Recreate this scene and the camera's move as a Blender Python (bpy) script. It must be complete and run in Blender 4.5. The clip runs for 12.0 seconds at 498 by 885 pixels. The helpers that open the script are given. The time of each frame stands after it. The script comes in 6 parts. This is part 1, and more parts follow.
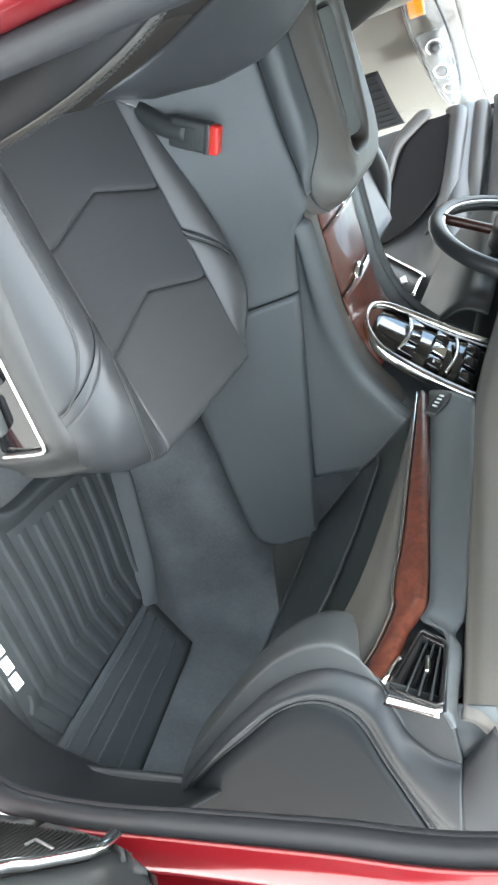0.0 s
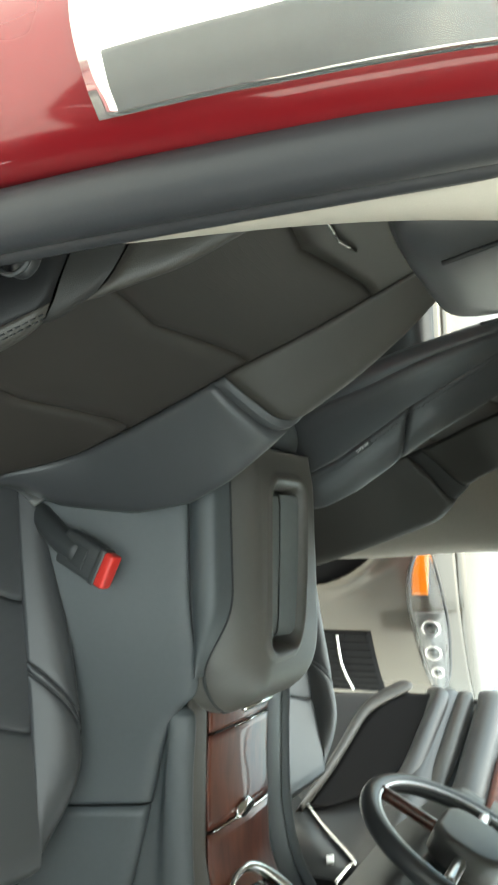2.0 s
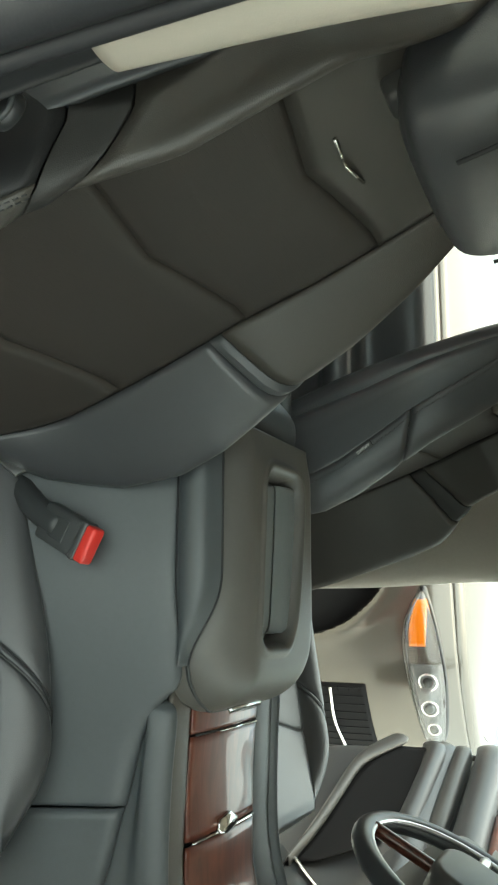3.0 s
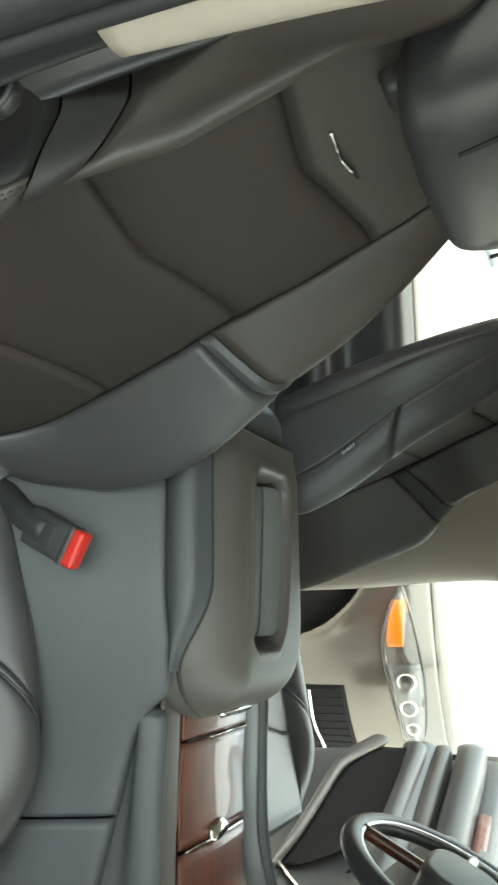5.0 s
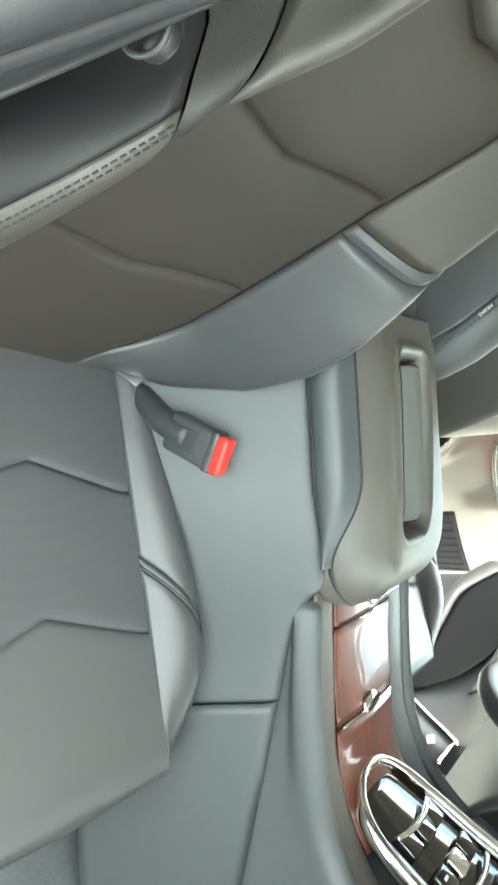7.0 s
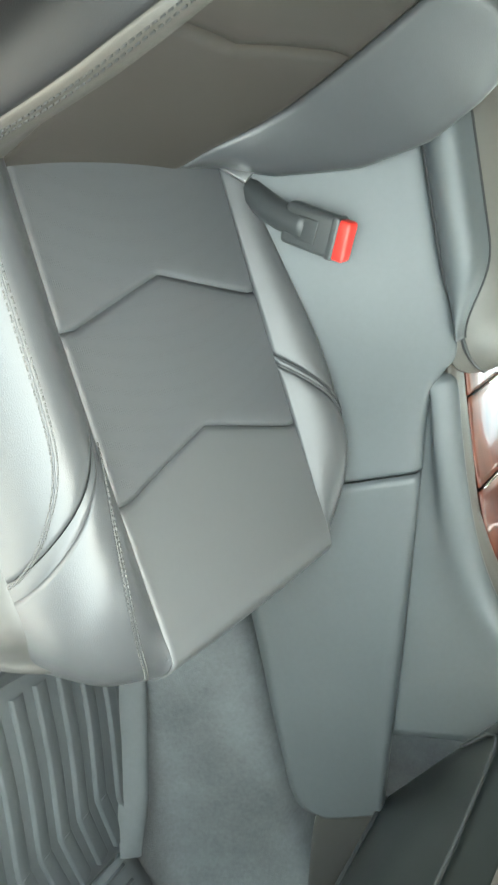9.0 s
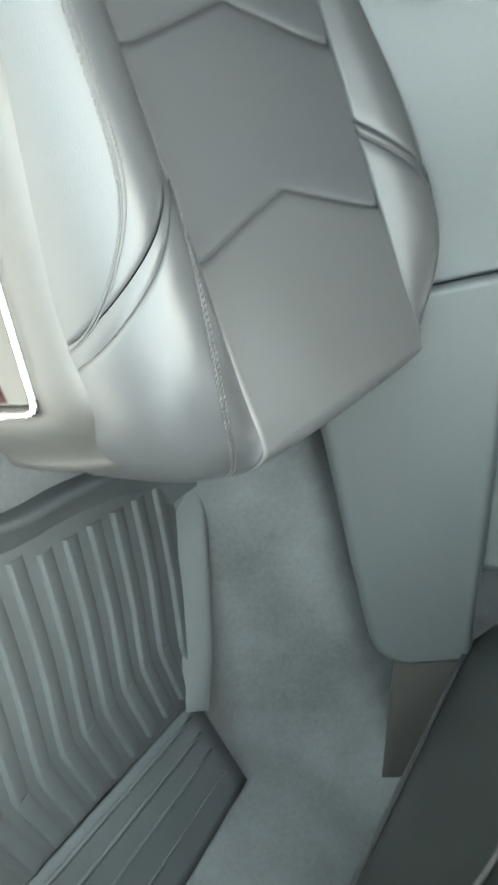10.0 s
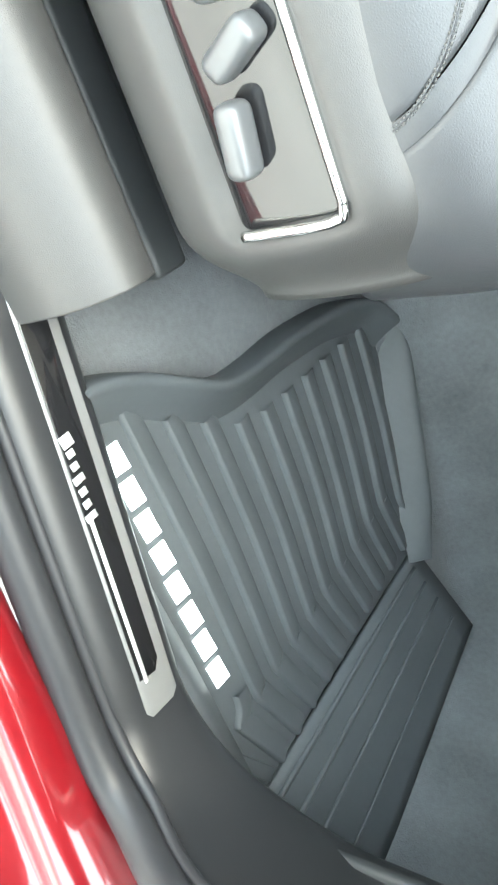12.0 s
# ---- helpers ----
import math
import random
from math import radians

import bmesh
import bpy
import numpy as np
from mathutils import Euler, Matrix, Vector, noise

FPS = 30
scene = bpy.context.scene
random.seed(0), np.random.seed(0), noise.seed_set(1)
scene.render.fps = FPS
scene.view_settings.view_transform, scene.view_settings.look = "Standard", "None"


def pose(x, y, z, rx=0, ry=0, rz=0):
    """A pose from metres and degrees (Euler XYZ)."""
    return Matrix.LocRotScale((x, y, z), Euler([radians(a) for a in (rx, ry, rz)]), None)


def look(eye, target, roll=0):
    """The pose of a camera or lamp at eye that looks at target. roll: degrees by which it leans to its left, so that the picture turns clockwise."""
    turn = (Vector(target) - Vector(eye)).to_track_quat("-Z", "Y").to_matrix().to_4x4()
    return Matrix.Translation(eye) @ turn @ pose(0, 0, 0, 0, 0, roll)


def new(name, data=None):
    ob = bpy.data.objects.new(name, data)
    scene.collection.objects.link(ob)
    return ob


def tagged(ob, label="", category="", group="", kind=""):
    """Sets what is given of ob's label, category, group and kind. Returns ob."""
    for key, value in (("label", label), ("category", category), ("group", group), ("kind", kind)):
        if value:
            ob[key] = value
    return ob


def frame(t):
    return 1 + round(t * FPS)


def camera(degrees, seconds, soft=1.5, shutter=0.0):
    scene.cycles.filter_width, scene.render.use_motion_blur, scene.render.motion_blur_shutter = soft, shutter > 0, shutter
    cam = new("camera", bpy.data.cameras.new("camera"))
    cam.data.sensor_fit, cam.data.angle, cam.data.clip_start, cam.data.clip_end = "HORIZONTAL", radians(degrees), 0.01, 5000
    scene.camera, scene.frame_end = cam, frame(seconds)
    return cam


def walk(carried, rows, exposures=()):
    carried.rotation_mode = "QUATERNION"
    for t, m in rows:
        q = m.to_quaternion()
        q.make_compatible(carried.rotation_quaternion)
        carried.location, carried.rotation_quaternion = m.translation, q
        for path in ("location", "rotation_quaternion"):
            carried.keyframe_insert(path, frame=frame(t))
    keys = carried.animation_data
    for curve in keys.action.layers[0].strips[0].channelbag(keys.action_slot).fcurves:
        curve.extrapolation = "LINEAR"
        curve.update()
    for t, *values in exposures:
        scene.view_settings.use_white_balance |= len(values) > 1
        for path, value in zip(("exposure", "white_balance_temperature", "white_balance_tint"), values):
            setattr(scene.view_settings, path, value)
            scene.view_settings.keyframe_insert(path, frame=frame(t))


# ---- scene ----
cam = camera(33.2, 12.0, soft=2.2, shutter=0.25)
PATH = [
    (0, (-0.485, -1.434, 1.708), (0.436, 0.057, 0.744), 82.9),
    (0.5, (-0.474, -1.315, 1.693), (0.47, 0.138, 0.695), 87.3),
    (1, (-0.483, -1.211, 1.693), (0.432, 0.282, 0.726), 89.2),
    (1.5, (-0.425, -1.15, 1.688), (-0.045, 0.582, 0.764), 85.3),
    (2, (-0.326, -1.115, 1.707), (-0.561, 0.683, 0.865), 85.3),
    (2.5, (-0.254, -1.084, 1.691), (-0.662, 0.7, 0.886), 84.7),
    (3, (-0.22, -1.049, 1.678), (-0.62, 0.729, 0.853), 85.0),
    (3.2, (-0.226, -1.038, 1.687), (-0.616, 0.755, 0.893), 85.1),
    (4.8, (-0.206, -1.05, 1.663), (-0.634, 0.769, 0.95), 84.2),
    (5, (-0.219, -1.046, 1.652), (-0.627, 0.759, 0.893), 84.3),
    (5.5, (-0.245, -1.043, 1.635), (-0.55, 0.705, 0.712), 85.0),
    (6, (-0.268, -1.041, 1.62), (-0.518, 0.687, 0.644), 85.1),
    (6.5, (-0.296, -1.036, 1.598), (-0.5, 0.694, 0.616), 84.7),
    (6.7, (-0.304, -1.036, 1.59), (-0.416, 0.703, 0.608), 85.6),
    (8.3, (-0.397, -1.067, 1.541), (-0.02, 0.611, 0.52), 86.7),
    (8.5, (-0.385, -1.073, 1.531), (0.044, 0.577, 0.485), 87.1),
    (9, (-0.339, -1.084, 1.523), (0.166, 0.488, 0.393), 87.6),
    (9.5, (-0.275, -1.08, 1.491), (0.268, 0.474, 0.355), 87.6),
    (10, (-0.204, -1.068, 1.401), (0.476, 0.406, 0.231), 89.8),
    (10.5, (-0.162, -1.052, 1.283), (0.643, 0.359, 0.116), 89.7),
    (11, (-0.172, -1.061, 1.212), (0.668, 0.332, 0.048), 88.0),
    (11.5, (-0.161, -1.073, 1.184), (0.713, 0.222, -0.064), 88.2),
    (12, (-0.194, -1.112, 1.212), (0.7, 0.117, -0.088), 90.1),
]
walk(cam, [(t, look(eye, target, roll)) for t, eye, target, roll in PATH], exposures=[(0, 3.05, 6400, 0), (0.5, 3.55, 6350, 1), (1.0, 3.7, 6350, 2), (1.6, 3.15, 6750, -4), (2.0, 2.4, 7000, -8), (2.5, 1.7, 7400, -12), (3.0, 2.3, 7300, -11), (5.0, 2.65, 7300, -9), (5.5, 3.33, 7100, -8), (6.5, 3.85, 7000, -8), (8.5, 4.0, 7000, -9), (9.5, 3.85, 6950, -9), (10.0, 3.75, 6850, -8), (10.5, 3.7, 6750, -8), (12.0, 3.7, 6550, -5)])

# ---- world and light ----
world = bpy.data.worlds.new("sky")
scene.world = world
world.use_nodes = True
wn = world.node_tree.nodes
sky = wn.new("ShaderNodeTexSky")
sky.sky_type = "NISHITA"
sky.sun_disc = False
sky.sun_elevation, sky.sun_rotation = radians(80), radians(255)
sky.air_density, sky.dust_density, sky.ozone_density = 1.0, 3.0, 1.0
wn["Background"].inputs["Strength"].default_value = 0.12
world.node_tree.links.new(sky.outputs[0], wn["Background"].inputs["Color"])

sun_data = bpy.data.lights.new("sun", "SUN")
sun_data.energy, sun_data.angle, sun_data.color = 1.9, radians(150), (1.0, 0.95, 0.87)
sun = new("sun", sun_data)
sun.matrix_world = look((0.12, -0.08, 2.2), (0, 0, 0))

# ---- materials ----
def material(name, base, rough=0.5, metal=0.0, coat=0.0, vary=0.12, grain=0.0, grain_size=0.0015, grain_kind="noise",
             spec=0.5, stain=3.0, emit=0.0, rough_vary=0.08, sheen=0.0, alpha=0.0):
    m = bpy.data.materials.new(name)
    m.use_nodes = True
    t = m.node_tree
    n, ln = t.nodes, t.links
    b = n["Principled BSDF"]
    b.inputs["Roughness"].default_value = rough
    b.inputs["Metallic"].default_value = metal
    b.inputs["Coat Weight"].default_value = coat
    b.inputs["Coat Roughness"].default_value = 0.05
    b.inputs["Specular IOR Level"].default_value = spec
    b.inputs["Sheen Weight"].default_value = sheen
    b.inputs["Transmission Weight"].default_value = alpha
    co = n.new("ShaderNodeTexCoord")
    big = n.new("ShaderNodeTexNoise")
    big.inputs["Scale"].default_value, big.inputs["Detail"].default_value = stain, 5
    ln.new(co.outputs["Object"], big.inputs["Vector"])
    small = n.new("ShaderNodeTexNoise")
    small.inputs["Scale"].default_value, small.inputs["Detail"].default_value = 160, 3
    ln.new(co.outputs["Object"], small.inputs["Vector"])
    add = n.new("ShaderNodeMath")
    add.operation = "MULTIPLY_ADD"
    add.inputs[1].default_value = 0.35
    ln.new(small.outputs["Fac"], add.inputs[0])
    ln.new(big.outputs["Fac"], add.inputs[2])
    ramp = n.new("ShaderNodeValToRGB")
    ramp.color_ramp.elements[0].position, ramp.color_ramp.elements[1].position = 0.35, 1.0
    ramp.color_ramp.elements[0].color = (*[c * (1 - vary) for c in base], 1)
    ramp.color_ramp.elements[1].color = (*[min(1, c * (1 + vary)) for c in base], 1)
    ln.new(add.outputs[0], ramp.inputs[0])
    ln.new(ramp.outputs[0], b.inputs["Base Color"])
    rm = n.new("ShaderNodeMath")
    rm.operation = "MULTIPLY_ADD"
    rm.inputs[1].default_value, rm.inputs[2].default_value = rough_vary, rough - rough_vary / 2
    ln.new(big.outputs["Fac"], rm.inputs[0])
    ln.new(rm.outputs[0], b.inputs["Roughness"])
    if grain:
        if grain_kind == "leather":
            g = n.new("ShaderNodeTexVoronoi")
            g.feature = "DISTANCE_TO_EDGE"
            out = g.outputs["Distance"]
        elif grain_kind == "perforated":
            g = n.new("ShaderNodeTexVoronoi")
            g.inputs["Randomness"].default_value = 0.0
            out = g.outputs["Distance"]
        else:
            g = n.new("ShaderNodeTexNoise")
            g.inputs["Detail"].default_value = 4
            out = g.outputs["Fac"]
        g.inputs["Scale"].default_value = 1 / grain_size
        ln.new(co.outputs["Object"], g.inputs["Vector"])
        bump = n.new("ShaderNodeBump")
        bump.inputs["Strength"].default_value = min(1.0, grain)
        bump.inputs["Distance"].default_value = grain_size * 0.35
        if grain_kind == "perforated":
            r2 = n.new("ShaderNodeMapRange")
            r2.inputs[1].default_value, r2.inputs[2].default_value = 0.18, 0.32
            ln.new(out, r2.inputs[0])
            out = r2.outputs[0]
            mul = n.new("ShaderNodeMix")
            mul.data_type, mul.blend_type = "RGBA", "MULTIPLY"
            mul.inputs[0].default_value = 0.22
            ln.new(ramp.outputs[0], mul.inputs[6])
            ln.new(out, mul.inputs[7])
            ln.new(mul.outputs[2], b.inputs["Base Color"])
        ln.new(out, bump.inputs["Height"])
        ln.new(bump.outputs[0], b.inputs["Normal"])
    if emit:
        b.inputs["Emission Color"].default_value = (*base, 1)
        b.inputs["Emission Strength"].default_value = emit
    return m


LEATHER = material("leather_charcoal", (0.050, 0.052, 0.056), 0.34, grain=0.35, grain_size=0.0016, grain_kind="leather", vary=0.1)
# smooth leather, base lifted to paint in daylight on the cushion's front
LEATHER_FINE_LIT = material("leather_smooth_lit", (0.078, 0.081, 0.085), 0.35, grain=0.15, grain_size=0.0012, grain_kind="leather", vary=0.08)
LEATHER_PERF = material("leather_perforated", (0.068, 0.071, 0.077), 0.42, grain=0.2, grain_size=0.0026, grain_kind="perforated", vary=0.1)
# same leather as the cushion, darkened to hold the backrest's shade in its colour
BACK_PERF_SHADED = material("back_perforated_shaded", (0.031, 0.026, 0.0225), 0.55, grain=0.2, grain_size=0.0026, grain_kind="perforated", vary=0.1)
# base lowered: shade on the dashboard's end pad is painted into the leather
PAD_SHADED = material("pad_leather_shaded", (0.021, 0.0235, 0.027), 0.42, spec=0.35, grain=0.3, grain_size=0.0014, grain_kind="leather")
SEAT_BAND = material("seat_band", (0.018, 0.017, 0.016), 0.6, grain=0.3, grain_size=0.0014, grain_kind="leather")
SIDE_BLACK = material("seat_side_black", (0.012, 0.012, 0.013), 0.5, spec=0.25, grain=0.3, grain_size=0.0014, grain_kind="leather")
BACK_TOP = material("back_leather", (0.046, 0.042, 0.037), 0.45, grain=0.35, grain_size=0.0016, grain_kind="leather", vary=0.1)
LEATHER_SIDE = material("console_leather", (0.064, 0.072, 0.078), 0.42, grain=0.3, grain_size=0.0014, grain_kind="leather", vary=0.12)
PLASTIC = material("grained_plastic", (0.052, 0.051, 0.050), 0.42, grain=0.5, grain_size=0.0013, grain_kind="leather")
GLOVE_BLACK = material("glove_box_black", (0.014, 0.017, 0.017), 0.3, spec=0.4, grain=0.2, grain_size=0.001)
PLASTIC_DARK = material("dark_plastic", (0.038, 0.041, 0.043), 0.45, grain=0.3, grain_size=0.001)
DASH_TAUPE = material("dash_taupe", (0.085, 0.078, 0.07), 0.5, grain=0.35, grain_size=0.0013, grain_kind="leather")
CARPET = material("carpet", (0.115, 0.123, 0.13), 0.95, grain=1.0, grain_size=0.0022, vary=0.38, spec=0.1, sheen=0.25, stain=9)
RUBBER_MAT = material("mat_rubber", (0.066, 0.074, 0.080), 0.55, grain=0.35, grain_size=0.0012, vary=0.15, stain=8)
SEAL = material("seal_rubber", (0.028, 0.029, 0.032), 0.42, spec=0.32, vary=0.1, grain=0.15, grain_size=0.002)
GLOSS = material("gloss_black", (0.012, 0.012, 0.013), 0.06, coat=0.6, vary=0.05, rough_vary=0.02)
CHROME = material("chrome", (0.82, 0.82, 0.8), 0.12, metal=1.0, vary=0.03, rough_vary=0.04)
# bright mirror metal in place of dark gloss, to force a white sky reflection
SKY_MIRROR = material("sky_reflection_mirror", (0.85, 0.84, 0.8), 0.04, metal=0.9, coat=1.0, vary=0.03, rough_vary=0.02)
SATIN = material("satin_metal", (0.6, 0.6, 0.6), 0.32, metal=1.0, vary=0.05)
RED_PAINT = material("red_paint", (0.19, 0.005, 0.010), 0.28, metal=0.25, coat=1.0, vary=0.08, rough_vary=0.04)
RED_PAINT.node_tree.nodes["Principled BSDF"].inputs["Coat IOR"].default_value = 1.6
CHAMPAGNE = material("champagne_paint", (0.112, 0.104, 0.090), 0.2, metal=0.55, coat=0.8, vary=0.04, rough_vary=0.04)
BEIGE_TRIM = material("beige_trim", (0.42, 0.39, 0.335), 0.7, grain=0.3, grain_size=0.0012, vary=0.06)
STITCH = material("thread", (0.085, 0.085, 0.084), 0.7, vary=0.05)
SEAM = material("seam_line", (0.015, 0.016, 0.018), 0.7, vary=0.05)
BUCKLE = material("buckle_plastic", (0.05, 0.053, 0.055), 0.4, grain=0.2, grain_size=0.001)
RED_BUTTON = material("red_button", (0.62, 0.035, 0.028), 0.35, vary=0.06)
SILVER_KNOB = material("silver_knob", (0.11, 0.114, 0.118), 0.36, metal=0.3, vary=0.04)
AMBER = material("amber_lens", (0.6, 0.16, 0.008), 0.15, coat=0.6, vary=0.08)
# white lettering with emission added to make it glow; no lamp is modelled
WHITE_GLOW = material("white_marking_glow", (0.85, 0.9, 0.95), 0.5, vary=0.03, emit=0.7)
WHITE_PRINT = material("white_print", (0.75, 0.76, 0.76), 0.5, vary=0.04)
# near-black base carries the shade that falls on the dashboard's end face
END_SHADED = material("end_cover_leather_shaded", (0.016, 0.018, 0.020), 0.58, spec=0.2, grain=0.3, grain_size=0.0014, grain_kind="leather", vary=0.12)
PILLAR_TAUPE = material("pillar_taupe", (0.36, 0.325, 0.28), 0.6, grain=0.3, grain_size=0.0012, vary=0.1)
SILL_BLACK = material("sill_black", (0.02, 0.021, 0.023), 0.36, grain=0.25, grain_size=0.001, vary=0.15)
ARM_TAUPE = material("armrest_leather", (0.10, 0.095, 0.088), 0.4, grain=0.3, grain_size=0.0014, grain_kind="leather", vary=0.1)
POCKET_GREY = material("pocket_grey", (0.15, 0.165, 0.17), 0.4, grain=0.2, grain_size=0.001)
SILVER_TRIM = material("silver_sill", (0.2, 0.2, 0.2), 0.45, metal=0.25, vary=0.05)
CONCRETE = material("concrete", (0.6, 0.585, 0.55), 0.85, grain=0.6, grain_size=0.02, vary=0.15, stain=0.6)
TYRE = material("tyre_rubber", (0.02, 0.02, 0.021), 0.7, grain=0.3, grain_size=0.004)
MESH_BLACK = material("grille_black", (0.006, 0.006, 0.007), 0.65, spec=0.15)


def wood_material():
    m = bpy.data.materials.new("polished_wood")
    m.use_nodes = True
    t = m.node_tree
    n, ln = t.nodes, t.links
    b = n["Principled BSDF"]
    b.inputs["Roughness"].default_value = 0.3
    b.inputs["Coat Weight"].default_value = 0.4
    b.inputs["Coat Roughness"].default_value = 0.04
    co = n.new("ShaderNodeTexCoord")
    mp = n.new("ShaderNodeMapping")
    mp.inputs["Scale"].default_value = (4, 22, 22)
    ln.new(co.outputs["Object"], mp.inputs["Vector"])
    ns = n.new("ShaderNodeTexNoise")
    ns.inputs["Scale"].default_value, ns.inputs["Detail"].default_value, ns.inputs["Distortion"].default_value = 2.5, 8, 1.2
    ln.new(mp.outputs[0], ns.inputs["Vector"])
    r = n.new("ShaderNodeValToRGB")
    r.color_ramp.elements[0].position, r.color_ramp.elements[1].position = 0.32, 0.68
    r.color_ramp.elements[0].color = (0.062, 0.018, 0.012, 1)
    r.color_ramp.elements[1].color = (0.135, 0.040, 0.024, 1)
    ln.new(ns.outputs["Fac"], r.inputs[0])
    ln.new(r.outputs[0], b.inputs["Base Color"])
    return m


def clear_material(name, tint, rough=0.02):
    m = bpy.data.materials.new(name)
    m.use_nodes = True
    b = m.node_tree.nodes["Principled BSDF"]
    b.inputs["Base Color"].default_value = (*tint, 1)
    b.inputs["Transmission Weight"].default_value = 1.0
    b.inputs["Roughness"].default_value = rough
    b.inputs["IOR"].default_value = 1.45
    return m


WOOD = wood_material()
GLASS = clear_material("window_glass", (0.86, 0.9, 0.88))
LENS = clear_material("clear_lens", (0.97, 0.97, 0.97))

# ---- mesh helpers ----
def thing(name, place, label, category, group="", rz=0.0, kind=""):
    e = new(name)
    e.empty_display_size = 0.1
    e.matrix_world = pose(*place, 0, 0, rz)
    return tagged(e, label, category, group, kind)


def part(name, bm, mat, parent=None, label="", smooth=True, solid=0.0, offset=-1.0, bevel=0.0, sub=0):
    me = bpy.data.meshes.new(name)
    bm.normal_update()
    bm.to_mesh(me)
    bm.free()
    for p in me.polygons:
        p.use_smooth = smooth
    me.materials.append(mat)
    ob = new(name, me)
    if parent is not None:
        ob.parent = parent
    if label:
        tagged(ob, label)
    if solid:
        md = ob.modifiers.new("thickness", "SOLIDIFY")
        md.thickness, md.offset = solid, offset
    if bevel:
        md = ob.modifiers.new("edges", "BEVEL")
        md.width, md.segments, md.limit_method, md.angle_limit = bevel, 3, "ANGLE", radians(40)
        md.harden_normals = False
    if sub:
        md = ob.modifiers.new("smooth", "SUBSURF")
        md.levels = md.render_levels = sub
    return ob


def spline(pts, n, closed=False):
    """n points along a Catmull-Rom curve through pts."""
    pts = [np.array(p, float) for p in pts]
    k = len(pts)
    if k == 2 and not closed:
        return [pts[0] + (pts[1] - pts[0]) * i / (n - 1) for i in range(n)]
    segs = k if closed else k - 1
    out = []
    for i in range(n):
        s = i * segs / (n if closed else n - 1)
        j = min(int(s), segs - 1)
        f = s - j
        if closed:
            a, b, c, d = (pts[(j + q) % k] for q in (-1, 0, 1, 2))
        else:
            b, c = pts[j], pts[j + 1]
            a = pts[j - 1] if j else 2 * b - c
            d = pts[j + 2] if j + 2 < k else 2 * c - b
        out.append(0.5 * (2 * b + (c - a) * f + (2 * a - 5 * b + 4 * c - d) * f * f + (3 * b - a - 3 * c + d) * f ** 3))
    return out


def along(pts, f):
    """One point of the open Catmull-Rom curve through pts, at f from 0 to 1."""
    k = len(pts)
    s = min(max(f, 0.0), 1.0) * (k - 1)
    j = min(int(s), k - 2)
    f = s - j
    b, c = np.array(pts[j], float), np.array(pts[j + 1], float)
    a = np.array(pts[j - 1], float) if j else 2 * b - c
    d = np.array(pts[j + 2], float) if j + 2 < k else 2 * c - b
    return 0.5 * (2 * b + (c - a) * f + (2 * a - 5 * b + 4 * c - d) * f * f + (3 * b - a - 3 * c + d) * f ** 3)


def sheet(fn, nu, nv, close_u=False, close_v=False):
    """A grid mesh over fn(u, v), u and v from 0 to 1."""
    bm = bmesh.new()
    rows = []
    for i in range(nu + (0 if close_u else 1)):
        rows.append([bm.verts.new(fn(i / nu, j / nv)) for j in range(nv + (0 if close_v else 1))])
    nr, nc = len(rows), len(rows[0])
    for i in range(nr if close_u else nr - 1):
        for j in range(nc if close_v else nc - 1):
            bm.faces.new((rows[i][j], rows[i][(j + 1) % nc], rows[(i + 1) % nr][(j + 1) % nc], rows[(i + 1) % nr][j]))
    return bm


def loft(sections, nu, nv, closed=False, caps=False):
    """A smooth skin through cross-sections, each a list of the same number of points."""
    rows = [spline(s, nv, closed) for s in sections]
    cols = [spline([r[j] for r in rows], nu) for j in range(nv)]
    bm = bmesh.new()
    vs = [[bm.verts.new(cols[j][i]) for j in range(nv)] for i in range(nu)]
    for i in range(nu - 1):
        for j in range(nv if closed else nv - 1):
            bm.faces.new((vs[i][j], vs[i][(j + 1) % nv], vs[i + 1][(j + 1) % nv], vs[i + 1][j]))
    if caps and closed:
        bm.faces.new(vs[0][::-1])
        bm.faces.new(vs[-1])
    bmesh.ops.recalc_face_normals(bm, faces=bm.faces)
    return bm


def tube(path, r, sides=10, n=0, flat=1.0, up=(0, 0, 1), closed=False):
    """A tube of radius r along path; flat squeezes it along its side axis."""
    pts = spline(path, n, closed) if n else [np.array(p, float) for p in path]
    bm = bmesh.new()
    rings = []
    k = len(pts)
    for i, p in enumerate(pts):
        if closed:
            d = pts[(i + 1) % k] - pts[i - 1]
        else:
            d = pts[min(i + 1, k - 1)] - pts[max(i - 1, 0)]
        d = Vector(d).normalized()
        a = d.cross(Vector(up))
        if a.length < 1e-4:
            a = d.cross(Vector((1, 0, 0)))
        a.normalize()
        b = a.cross(d)
        rings.append([bm.verts.new(Vector(p) + (a * math.cos(w) * flat + b * math.sin(w)) * r)
                      for w in (2 * math.pi * s / sides for s in range(sides))])
    for i in range(k if closed else k - 1):
        q = rings[(i + 1) % k]
        for s in range(sides):
            bm.faces.new((rings[i][s], rings[i][(s + 1) % sides], q[(s + 1) % sides], q[s]))
    if not closed:
        bm.faces.new(rings[0][::-1])
        bm.faces.new(rings[-1])
    bmesh.ops.recalc_face_normals(bm, faces=bm.faces)
    return bm


